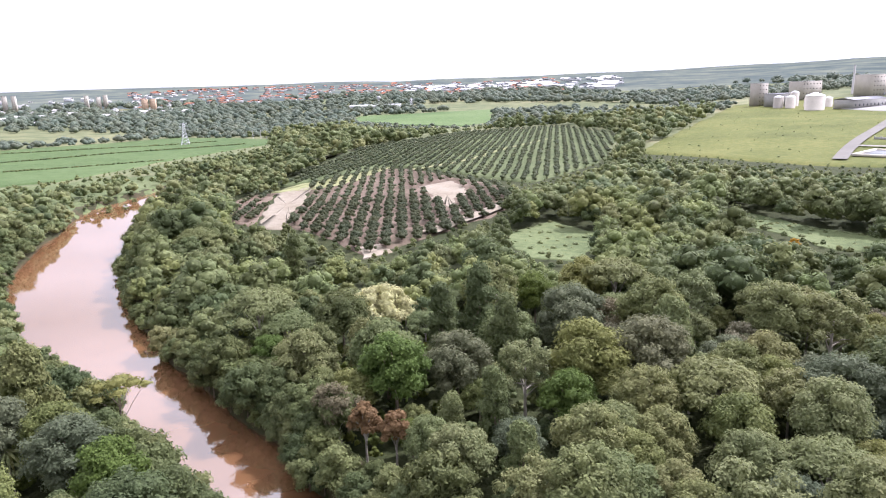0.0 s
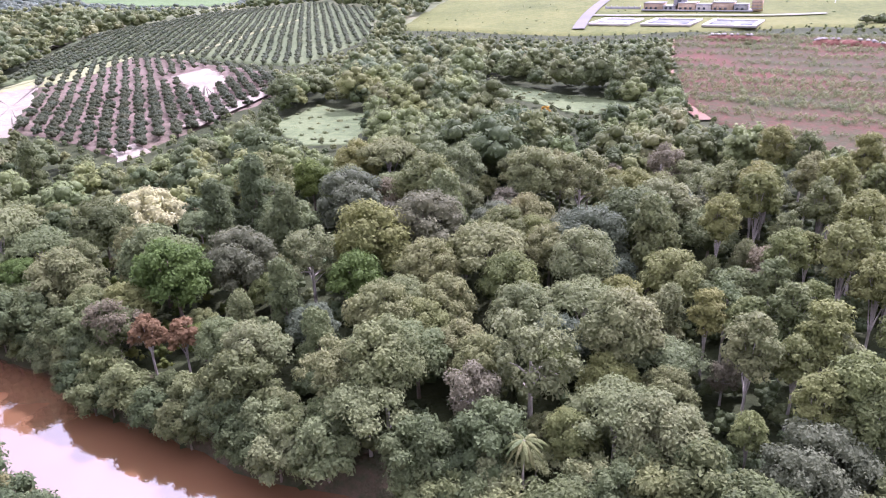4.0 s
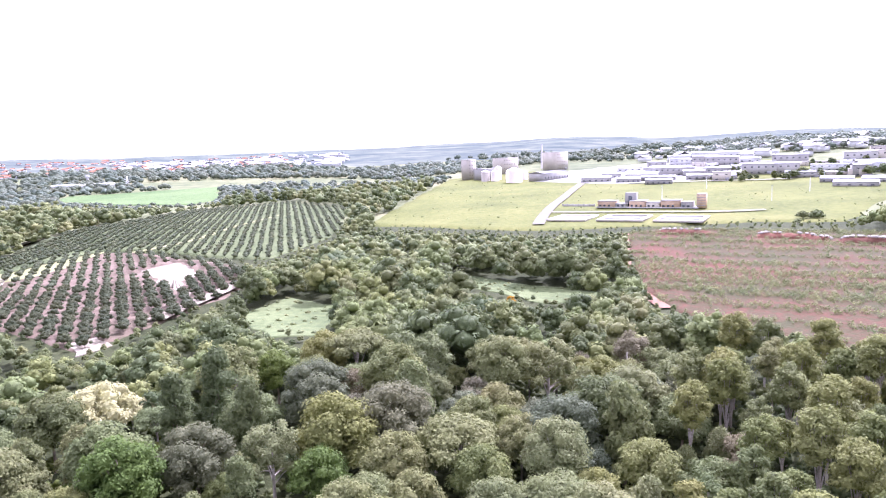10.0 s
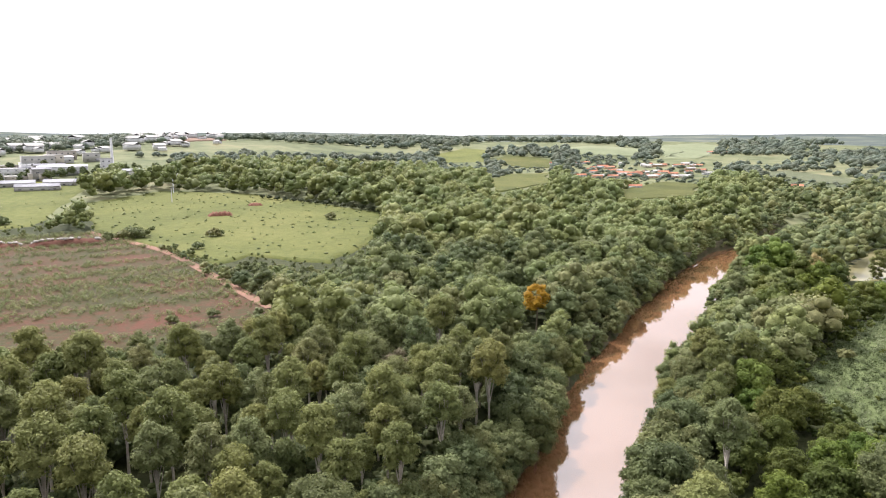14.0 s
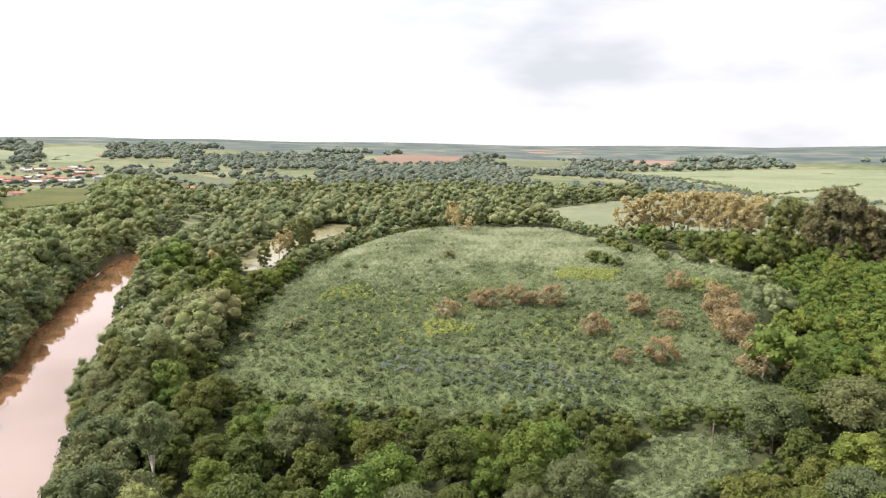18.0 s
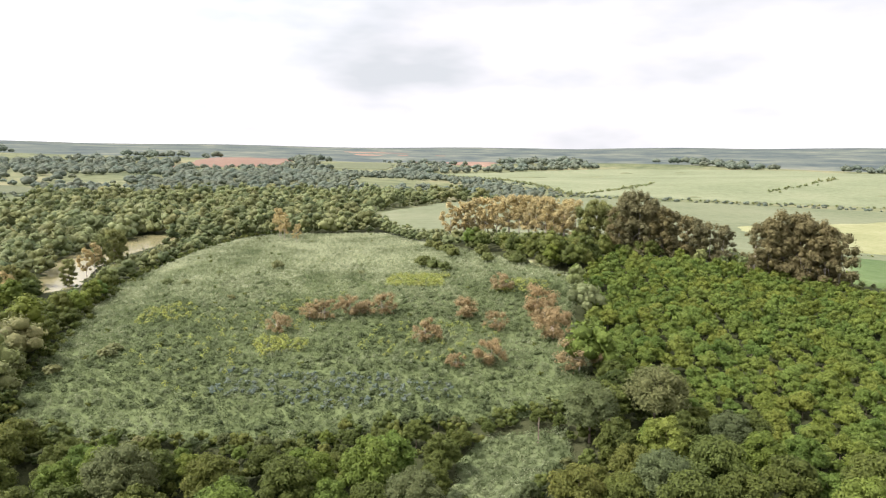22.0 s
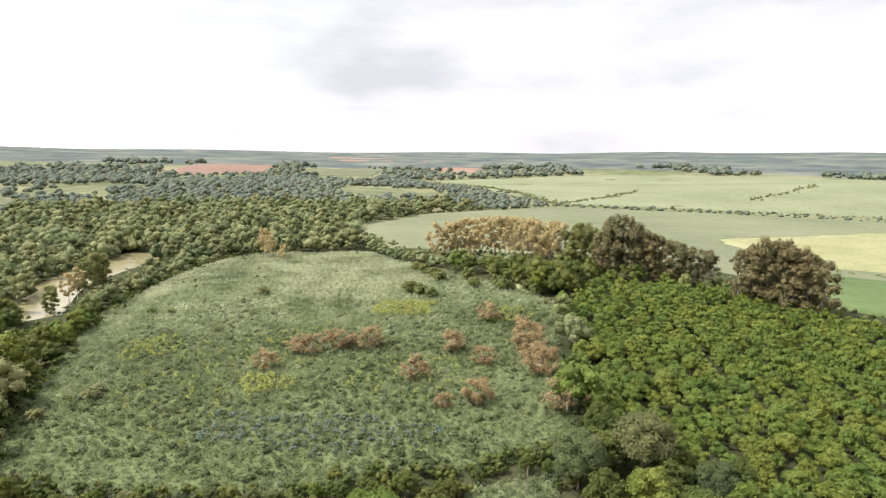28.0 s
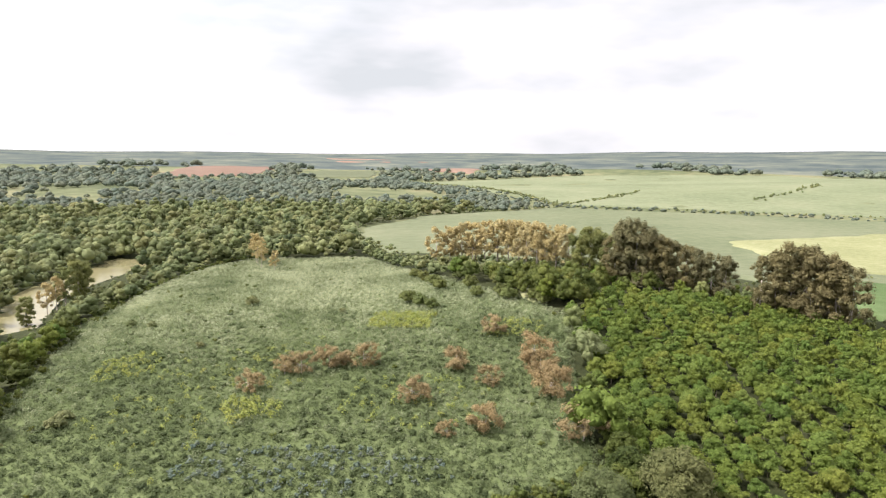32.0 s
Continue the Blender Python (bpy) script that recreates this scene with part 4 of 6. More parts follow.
keep &= ~(inside(VILLAGE, px, py) & (rng.uniform(size=len(px)) < 0.4))
places, heading, dist, shore, rim = places[keep], heading[keep], dist[keep], shore[keep], rim[keep]
# trees that border open land stay low enough to leave it in view from the river
px, py = places[:, 0], places[:, 1]
above = 65 - relief(px, py)
room = np.zeros(len(px))
for s in (1.7, 1.3, 1.0, 0.8, 0.62, 0.45, 0.3):
    free = np.ones(len(px), bool)
    for h in (3.0, 6.0, 9.0, 11.5):
        u = above / np.maximum(above - h * s, 6)
        for p in VIEW_LAND:
            free &= ~inside(p, px * u, py * u)
    room = np.where((room == 0) & free, s, room)
room = np.maximum(room, np.where(dist < 300, 0.3, 0.2))
room = np.where(inside(SCRUB, px, py) | inside(VILLAGE, px, py) | (dist > 1300), np.maximum(room, 0.38), room)
# the flowering trees and others that stand clear of their neighbours
special = [(-16, 161, 7), (-6, 154, 4), (-9.5, 101, 5), (-14.6, 103, 5), (221, -5, 7), (-62, 117, 4), (27, 146, 8), (36, 72, 6), (-10.5, 119, 7), (22, 169, 6), (42, 60, 5), (13, 73, 5), (28.5, 58.5, 3)]
for sx, sy, sr in special:
    for h in (0, 4, 8):
        u = 62 / (62 - h)
        near_it = np.hypot(px * u - sx, py * u - sy) < sr
        room = np.where(near_it, np.minimum(room, 0.62) if h else 0, room)

MID_TREES = [crown(lobes_dome(210 + i, (11.5, 13, 10, 12, 12.5)[i], (10.5, 12, 11.5, 9, 10)[i], 11, 0.4, 0.52, 0.15, 0.25), 64, 0.56, ICO1, 220 + i, shell=0.82) for i in range(5)]
MID_EUC = [crown(lobes_dome(230 + i, 16, 8, 11, 0.32, 0.6, 0.16, 0.25), 60, 0.5, ICO1, 240 + i, shell=0.8) for i in range(3)]
FAR_TREES = [crown(lobes_dome(200 + i, (9.5, 11, 8.5, 12)[i], (9.5, 9, 11, 8)[i], 4, 0.4, 0.5, 0.2, 0.32), 12, 1.0, ICO1, 250 + i, shell=0.9) for i in range(4)]
FAR_GUM = [crown(lobes_dome(205 + i, 15, 9.5, 5, 0.36, 0.55, 0.2, 0.3), 13, 1.0, ICO1, 255 + i, shell=0.9) for i in range(3)]
DISTANT = [crown([(0, 0, 4.2, 4.0, 0.8), (3.6, 1.2, 3.2, 3.0, 0.8), (-3.0, -2.2, 3.4, 3.3, 0.8), (-0.5, 3.2, 3.0, 2.6, 0.8)], 6, 1.3, ICO1, 265 + i, shell=0.95) for i in range(3)]
SMALL_BUSH = [crown([(0, 0, 0.35, 1.1, 0.5)], 9, 0.55, ICO1, 260 + i, shell=0.9) for i in range(3)]
FLAT_FACE = (np.array([(-0.5, -0.4, 0.0), (0.5, -0.3, 0.0), (0.0, 0.55, 0.35)]), np.array([(0, 1, 2)]))
CREEPER = [crown([(0, 0, 0.3, 0.9, 1.0)], 36, 0.24, (FLAT_FACE[0] * 0.35, FLAT_FACE[1]), 263 + i, shell=0.5) for i in range(4)]


def stuff(name, protos, spots, mat, label, category, lift=0.0, tone_at=None):
    """Many alike plants as one mesh. spots: x, y, turn, scale. tone_at: a tone from the place, or chance."""
    vs, fs, tones, n = [], [], [], 0
    spots = np.asarray(spots, float)
    zs = np.concatenate([height(c[:, 0], c[:, 1]) for c in np.array_split(spots, max(1, len(spots) // 4000))])
    which = rng.integers(0, len(protos), len(spots))
    for k, (v, f) in enumerate(protos):
        s, z = spots[which == k], zs[which == k]
        if not len(s):
            continue
        c, d = np.cos(s[:, 2])[:, None], np.sin(s[:, 2])[:, None]
        vx = (v[None, :, 0] * c - v[None, :, 1] * d) * s[:, 3:4] + s[:, 0:1]
        vy = (v[None, :, 0] * d + v[None, :, 1] * c) * s[:, 3:4] + s[:, 1:2]
        vz = v[None, :, 2] * s[:, 3:4] + z[:, None] + lift
        tones.append(np.repeat(tone_at(s[:, 0], s[:, 1]) if tone_at else rng.uniform(size=len(s)), len(v)))
        vs.append(np.stack([vx, vy, vz], 2).reshape(-1, 3))
        fs.append((f[None] + (np.arange(len(s)) * len(v))[:, None, None]).reshape(-1, 3) + n)
        n += len(s) * len(v)
    me = solid(name, np.concatenate(vs), np.concatenate(fs), mat)
    me.attributes.new("tone", "FLOAT", "POINT").data.foreach_set("value", np.concatenate(tones).astype(np.float32))
    return tagged(new(name, me), label, category, kind="stuff")


# near crowns differ in size and keep clear of each other, large ones first
grow = np.clip(0.62 + rng.gamma(2.0, 0.21, len(px)), 0.62, 1.75)
grow = np.minimum(grow, np.where((heading > 108) & (heading < 200), 1.2, np.where(dist < 115, 1.1, 1.5)))
gums = (heading > 42) & (heading < 108) & (dist > 55)
grow = np.where(gums, np.minimum(grow, 1.2), grow)
cap = np.where(room > 0, room, 1)
grow, room = np.minimum(grow, np.maximum(cap, 1)), np.minimum(room, 1)
close = np.flatnonzero((dist < 185) & ~rim & (room > 0))
taken = []
for k in close[np.argsort(-grow[close] * np.minimum(room[close], 1))]:
    q = (3.1 if gums[k] else 4.3) * grow[k] * min(room[k], 1)
    if taken:
        tk = np.array(taken)
        if (np.hypot(tk[:, 0] - px[k], tk[:, 1] - py[k]) < (tk[:, 2] + q) * 0.76).any():
            room[k] = 0
            continue
    taken.append((px[k], py[k], q))


def grove(x, y, k):
    """Slow change over the woods, -1 to 1: groups of one kind, and of taller or lower trees."""
    return np.sin(x / 31 + k + 1.4 * np.sin(y / 43 + k)) * np.cos(y / 27 - k + 1.2 * np.sin(x / 37))


def grove_tone(x, y):
    return np.clip(0.5 + 0.3 * grove(x, y, 2.0) + 0.22 * rng.normal(size=np.shape(x)), 0, 1)


# near trees are things of their own, the woods behind them are joined
buckets = {}
for (x, y, gap), a, d, edge_row, fit_in, big, most in zip(places, heading, dist, rim, room, grow, cap):
    turn, u, v = rng.uniform(0, 6.28), rng.uniform(), rng.uniform()
    if not fit_in:
        continue
    bank = 108 < a < 200 and d < 420
    gum = 42 < a < 108 and (55 < d < 200 or 350 < d < 900) and v < 0.72
    low = (0.55 if gap < 5 else 0.75) if edge_row else 1.0
    size = rng.uniform(0.7, 1.45) if edge_row else big
    if fit_in < 1:
        size, low = min(size, 1.0) * fit_in, min(low, 0.9)
    if d < 178 and not (a > 322 and d > 160):
        if edge_row and d < 160 and not (bank and v < 0.6) or fit_in < 0.4:
            key = SHORE[(0, 1, 3, 3 if bank else 2)[int(u * 4)]]
        elif bank:
            key = BRIGHT[int(u * 4)] if v < 0.93 else FOREST[0]
        elif gum and low == 1:
            key = EUC[int(u * 3)]
        else:
            kinds = EAST if 12 < a < 108 else NORTH
            key = FOREST[kinds[int(u * len(kinds))]]
        put(key, x, y, turn, size * (1 if edge_row and fit_in == 1 and key in SHORE else 1.6 if key in SHORE else low) * (0.85 if d < 50 else 1))
    elif d < 350:
        u = min(max(0.5 * u + 0.25 + 0.34 * grove(x, y, 5.0), 0), 0.999)
        key = ("fresh", "bright", "fresh", "olive", "mid")[int(u * 5)] if bank else "gum" if gum else ("dark", "dark", "mid", "olive", "dark", "pale")[int(u * 6)]
        tall = 1 + 0.28 * grove(x, y, 0.7)
        buckets.setdefault(key, []).append((x, y, turn, min((0.6 + 0.85 * rng.uniform() ** 1.6) * tall, most * 0.9) * low))
    elif d < 950:
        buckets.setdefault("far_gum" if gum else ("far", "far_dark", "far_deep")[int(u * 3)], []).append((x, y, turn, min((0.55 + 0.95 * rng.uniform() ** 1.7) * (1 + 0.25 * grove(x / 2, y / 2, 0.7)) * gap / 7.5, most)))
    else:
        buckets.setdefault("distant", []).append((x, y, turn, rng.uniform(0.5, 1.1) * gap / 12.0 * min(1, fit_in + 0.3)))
for key, mat, protos, tone in (("dark", LEAF_DARK_STAND, MID_TREES, "dark green"), ("mid", LEAF_MID_STAND, MID_TREES, "mid-green"), ("pale", LEAF_PALE_STAND, MID_TREES, "pale green"), ("olive", LEAF_OLIVE_STAND, MID_TREES, "olive"), ("bright", LEAF_BRIGHT_STAND, MID_TREES, "fresh green"), ("fresh", LEAF_FRESH_STAND, MID_TREES, "yellow-green"), ("gum", LEAF_OLIVE_STAND, MID_EUC, "slender olive eucalyptus"), ("far", LEAF_FAR_HAZED, FAR_TREES, "distant haze-paled green"), ("far_dark", LEAF_MID_STAND, FAR_TREES, "distant dark green"), ("far_deep", LEAF_DARK_STAND, FAR_TREES, "distant deep green"), ("far_gum", LEAF_OLIVE_STAND, FAR_GUM, "distant olive eucalyptus"), ("distant", LEAF_DISTANT_HAZED, DISTANT, "far-off haze-greyed green")):
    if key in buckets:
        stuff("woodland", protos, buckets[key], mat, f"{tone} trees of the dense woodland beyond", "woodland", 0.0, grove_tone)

# undergrowth filling the gaps under the near trees
UNDER = [crown(lobes_round(300 + i, 4.5, 5.5, 4, 0.8, 0.25), 24, 0.42, ICO1, 305 + i, shell=0.9) for i in range(3)]
r = np.concatenate([np.full(int(2 * math.pi * q / 4.6), q) for q in np.arange(24, 200, 4.6)])
a = rng.uniform(0, 2 * math.pi, len(r))
ux, uy = (r + rng.uniform(-2, 2, len(r))) * np.sin(a), (r + rng.uniform(-2, 2, len(r))) * np.cos(a)
ok = ~fields_hit(ux, uy) & (from_river(ux, uy) > 2.0) & (((np.degrees(a) % 360) < 188) | ((np.degrees(a) % 360) > 318))
under = np.stack([ux, uy, a * 7, rng.uniform(0.5, 1.1, len(ux))], 1)[ok]
south = (np.degrees(np.arctan2(under[:, 0], under[:, 1])) % 360) > 105
stuff("undergrowth", UNDER, under[~south], LEAF_DARK_STAND, "dark leafy undergrowth between the forest trees", "undergrowth")
stuff("undergrowth", UNDER, under[south] * (1, 1, 1, 0.8), LEAF_FRESH_STAND, "dark green undergrowth below the hill", "undergrowth")


# orchard rows
def rows_in(poly, step_row, step_tree, turn, jitter, sizes):
    c, s = math.cos(turn), math.sin(turn)
    p = np.array(poly, float)
    mid = p.mean(0)
    reach = np.abs(p - mid).max() * 1.5
    u, w = np.meshgrid(np.arange(-reach, reach, step_row), np.arange(-reach, reach, step_tree))
    u, w = u.ravel(), w.ravel()
    u, w = u + rng.uniform(-jitter, jitter, len(u)), w + rng.uniform(-jitter, jitter, len(w))
    x, y = mid[0] + c * u - s * w, mid[1] + s * u + c * w
    ok = inside(poly, x, y)
    return np.stack([x[ok], y[ok], rng.uniform(0, 6.28, ok.sum()), rng.uniform(*sizes, ok.sum())], 1)


CITRUS_MID = [crown(lobes_round(270 + i, 3.8, 5.0, 2, 0.85, 0.45), 12, 0.6, ICO1, 275 + i, shell=0.95) for i in range(2)]
orchard = np.concatenate([rows_in(ORCHARD, 6.3, 5.0, 0.06, 0.5, (0.9, 1.2)), rows_in(ORCHARD_LEFT, 6.8, 5.0, 0.06, 0.5, (0.8, 1.1))])
orchard = orchard[~inside(BARE, orchard[:, 0], orchard[:, 1]) & ~inside(SAND_STRIP, orchard[:, 0], orchard[:, 1]) & (rng.uniform(size=len(orchard)) > 0.12 + 0.2 * (np.sin(orchard[:, 0] / 9) * np.sin(orchard[:, 1] / 23) > 0.55))]
order = np.argsort(np.hypot(orchard[:, 0], orchard[:, 1]))
for i, (x, y, turn, sc) in enumerate(orchard[order[:300]]):
    put(f"citrus{i % 2}", x, y, turn, sc, group="orchard rows")
rest = [orchard[order[300:]], rows_in(ORCHARD_FAR, 6.8, 5.2, -0.16, 0.6, (0.85, 1.15))]
stuff("orchard_rows", CITRUS_MID, np.concatenate(rest), LEAF_CITRUS_STAND, "long rows of dark green citrus trees", "orchard")

# plantation on the slope
young = rows_in(PLANTATION, 5.4, 4.7, 0.5, 1.1, (0.8, 1.35))
order = np.argsort(np.hypot(young[:, 0], young[:, 1] + 10))
for i, (x, y, turn, sc) in enumerate(young[order[:300]]):
    put(f"young{i % 3}", x, y, turn, sc, group="plantation")
YOUNG_MID = [crown(lobes_dome(280 + i, 5.0, 4.8, 8, 0.42, 0.5, 0.16, 0.25), 80, 0.32, ICO1, 285 + i, droop=0.5) for i in range(3)]
stuff("plantation_rows", YOUNG_MID, young[order[300:]], LEAF_BRIGHT_STAND, "dense young bright green plantation trees", "plantation")

# creeping cover of the hill
def off_bare(spots):
    """Only the spots that lie outside the bare patch of the hill."""
    return spots[~inside(HILL_BARE, spots[:, 0], spots[:, 1])]


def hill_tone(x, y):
    """Dark green hollows, blue-green slopes, faint streaks up the slope; haze and sheen painted as pale sage towards
    the crest.
    """
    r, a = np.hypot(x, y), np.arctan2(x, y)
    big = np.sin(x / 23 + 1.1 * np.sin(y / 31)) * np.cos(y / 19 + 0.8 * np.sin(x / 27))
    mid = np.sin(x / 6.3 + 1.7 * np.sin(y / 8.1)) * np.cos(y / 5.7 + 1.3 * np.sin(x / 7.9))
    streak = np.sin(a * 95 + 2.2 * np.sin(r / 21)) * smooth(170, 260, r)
    # paler with distance: haze of the grazing view put into the leaf colour
    crest_haze = smooth(190, 345, r + 26 * np.sin(a * 11))
    return np.clip(0.40 + 0.13 * big + 0.10 * mid + 0.06 * streak + 0.42 * crest_haze + rng.normal(size=np.shape(x)) * 0.09, 0, 1)


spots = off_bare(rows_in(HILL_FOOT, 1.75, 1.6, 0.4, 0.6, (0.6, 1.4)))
stuff("hill_plants", CREEPER, spots, LEAF_HILL, "blue-green creeping leafy plants covering the hill, haze painted in towards the crest", "ground cover", 0.2, hill_tone)
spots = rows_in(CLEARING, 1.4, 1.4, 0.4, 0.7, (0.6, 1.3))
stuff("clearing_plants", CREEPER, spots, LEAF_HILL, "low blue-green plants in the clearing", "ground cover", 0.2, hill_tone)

# ---- hill shrubs, belts and single trees ----
HILL_SHRUBS = [(159, -160, 1.0), (155, -168, 1.0), (146, -174, 1.1), (161, -142, 0.9), (120, -186, 1.0), (106, -181, 0.9), (118, -161, 1.0), (93, -157, 1.0), (101, -200, 1.5), (96, -194, 1.2), (87, -183, 1.3), (71, -166, 1.35), (126, -220, 1.0), (152, -171, 0.7), (163, -157, 0.8), (100, -150, 0.6)]
for i, (x, y, s) in enumerate(HILL_SHRUBS):
    put(f"bare{i % 3}", x, y, i * 1.7, s * 1.35, group="dry shrubs")
for i, (x, y, s) in enumerate([(239, -211, 1.6), (207, -160, 0.9), (256, -166, 1.3), (185, -100, 1.4), (188, -104, 1.2), (187, -86, 1.3), (246, -168, 1.0), (195, -219, 0.9), (249, -187, 0.9), (127, -262, 1.9), (133, -266, 1.7), (172, -240, 1.8), (180, -243, 1.9), (165, -238, 1.6), (143, -262, 1.9), (150, -268, 1.8), (158, -262, 1.6), (181, -268, 1.9), (190, -276, 1.8), (200, -283, 1.8), (210, -290, 1.7), (170, -276, 2.0), (160, -285, 2.1), (150, -281, 2.0), (140, -285, 1.9), (128, -281, 1.9), (185, -292, 2.0), (120, -275, 1.6)]):
    put(f"bush{i % 2}" if i < 9 else f"hill_bush{i % 2}", x, y, i * 2.1, s if i < 9 else s * 0.8)
BELT = [(220, -323, 1.5), (213, -326, 1.55), (206, -327, 1.65), (200, -328, 1.7), (193, -329, 1.7), (186, -330, 1.75), (179, -329, 1.75), (172, -327, 1.75), (165, -322, 1.7), (158, -319, 1.7), (153, -317, 1.65), (147, -317, 1.65), (140, -316, 1.6), (215, -333, 1.5), (203, -336, 1.6), (190, -338, 1.7), (177, -337, 1.7), (163, -331, 1.7), (150, -325, 1.6)]
for i, (x, y, s) in enumerate(BELT):
    put(f"rust{i % 2}", x, y, i * 1.3, s, group="shelter belt")
for i, (x, y, s) in enumerate([(133, -314, 1.5), (128, -313, 1.65), (122, -313, 1.5), (317, -286, 1.1), (327, -292, 1.3), (333, -296, 1.2), (300, -280, 0.8)]):
    put("brown2" if i < 3 else f"rust{i % 2}", x, y, i * 1.9, s)
for i, (x, y, s) in enumerate([(113, -303, 1.4), (109, -305, 1.75), (104, -304, 1.85), (99, -306, 1.6), (94, -306, 1.4), (89, -308, 1.3), (84, -308, 1.25), (79, -308, 1.2), (74, -309, 1.15), (69, -310, 1.1), (106, -310, 1.6), (96, -312, 1.4), (53, -295, 1.25), (48, -296, 1.5), (43, -297, 1.75), (38, -297, 1.7), (33, -297, 1.6), (28, -296, 1.5), (23, -295, 1.4), (41, -302, 1.6), (31, -302, 1.5)]):
    put(f"brown{i % 2}", x, y, i * 1.1, s * 1.12, group="shelter belt")
for i, (x, y, s) in enumerate([(345, -183, 0.9), (350, -190, 1.1), (356, -200, 1.2), (340, -176, 0.9), (362, -206, 1.1), (310, -128, 0.9), (304, -124, 0.8), (325, -160, 0.8)]):
    put("brown2" if i % 3 else "rust0", x, y, i * 2.2, s * 1.15)
put("cream", -17, 160, 0.4, 1.22)
put("cream", -11, 163, 2.4, 0.85)
put("orange", -14.6, 103, 0.0, 1.05)
put("orange", -9.5, 101, 2.0, 1.0)
put("yellow", 221, -5, 0.0, 1.3)
put("umbrella", -62, 117, 0.3, 0.95)
put("forest6", 27, 146, 0.5, 1.35)
put("forest7", -10.5, 119, 2.2, 1.35)
put("forest7", 22, 169, 1.3, 1.1)
put("forest9", 36, 72, 1.1, 1.35)
put("forest2", 42, 60, 0.6, 1.0)
put("forest2", 13, 73, 2.6, 1.0)
put("forest2", -6, 154, 2.0, 0.85)
put("forest2", -90, 240, 0.8, 1.3)
put("forest4", -48, 208, 0.8, 1.25)
put("euc0", 64, 46, 0.8, 1.05)
put("euc1", 61, 59, 2.0, 1.1)
put("euc0", 71, 57, 3.2, 1.05)
put("yellow", 117, 226, 1.0, 0.6)
put("orange", 119, 61, 1.0, 0.45)
for i, (x, y, s) in enumerate([(405, 191, 2.1), (409, 189, 1.6), (490, 140, 2.2), (359, 179, 1.7), (384, 238, 2.2), (390, 234, 2.5), (396, 240, 2.3), (393, 230, 2.0), (380, 245, 2.0), (414, 352, 2.2), (421, 347, 2.3), (426, 352, 1.9), (395, 340, 1.2)]):
    put(f"bush{i % 2}", x, y, i * 2.6, s * 1.15)
for i in range(15):
    u = i / 14
    put(f"citrus{i % 2}", 603 - 59 * u, 236 - 122 * u, i * 1.1, 1.35, group="boundary trees")
for i, (x, y) in enumerate([(190, 100), (225, 108), (215, 118), (300, 330), (245, 380), (160, 215), (165, 170), (330, 340), (380, 300), (420, 240)]):
    put(f"bush{i % 2}", x, y, i * 1.4, 1.3)


# ---- palms and the dead trunk ----
def palm(x, y, h, scale):
    root = tagged(new("palm_tree"), "slender palm with drooping green fronds", "palm")
    part("trunk", tube([(0, 0, -0.5), (0.1, 0, h * 0.5), (0, 0.1, h)], [0.22, 0.17, 0.14]), BARK_PALE, root)
    for k in range(20):
        a, up = k * 2.4, 0.9 - 0.065 * k
        v, f = [], []
        for j in range(7):
            u = j / 6
            q, z = 3.0 * u * (0.75 + 0.25 * up), h + 2.2 * up * u - 2.6 * u * u
            for e2, drop in ((-1, 0.35), (0, 0), (1, 0.35)):
                w = 0.26 * math.sin(math.pi * min(1, u * 0.9 + 0.1)) * e2
                v.append((q * math.cos(a) - w * math.sin(a), q * math.sin(a) + w * math.cos(a), z - drop))
        for j in range(6):
            for c in (0, 1):
                p = j * 3 + c
                f += [(p, p + 1, p + 4), (p, p + 4, p + 3)]
        part("frond", (np.array(v), np.array(f)), LEAF_MID, root)
    root.matrix_basis = pose(x, y, float(height(x, y)), 0, 0, x * 7)
    root.scale = (scale, scale, scale)


palm(28.5, 58.5, 9, 1.0)
palm(-79, 131, 8, 1.0)
palm(-70, 97, 8, 1.0)
stump = tagged(new("dead_trunk"), "bare grey-brown dead trunk standing in the clearing", "tree trunk")
part("trunk", tube([(0, 0, -0.5), (0.05, 0, 3), (0, 0.05, 6)], [0.22, 0.16, 0.08]), BARK, stump)
stump.matrix_basis = pose(63, -127, float(height(63, -127)))


# ---- low growth on the open land ----
def scatter(poly, gap, sizes, chance=1.0):
    s = rows_in(poly, gap, gap, 0.7, gap * 0.48, sizes)
    return s[rng.uniform(size=len(s)) < chance]


def along(points, gap, spread, sizes):
    line = glide(points, 10)
    run = np.concatenate([[0], np.cumsum(np.linalg.norm(np.diff(line, axis=0), axis=1))])
    s = np.arange(0, run[-1], gap)
    x, y = np.interp(s, run, line[:, 0]), np.interp(s, run, line[:, 1])
    return np.stack([x + rng.normal(size=len(s)) * spread, y + rng.normal(size=len(s)) * spread, rng.uniform(0, 6.28, len(s)), rng.uniform(*sizes, len(s))], 1)


stuff("pasture_weeds", SMALL_BUSH, scatter(PASTURE, 8, (0.3, 1.2), 0.45), LEAF_PALE_STAND, "scattered weeds and low bushes in the pasture", "weeds", 0.9)
stuff("field_weeds", SMALL_BUSH, scatter(GREEN_FIELD, 14, (0.3, 1.1), 0.25), LEAF_PALE_STAND, "scattered dark tussocks in the grass field", "weeds", 1.1)
weeds = scatter(RED_FIELD, 2.2, (0.25, 0.7))
bands = np.sin((0.766 * weeds[:, 0] + 0.643 * weeds[:, 1]) / 3.6 + 0.6 * np.sin(weeds[:, 0] / 31)) + 0.8 * np.sin(weeds[:, 0] / 27 + weeds[:, 1] / 41) + rng.normal(size=len(weeds)) * 0.7
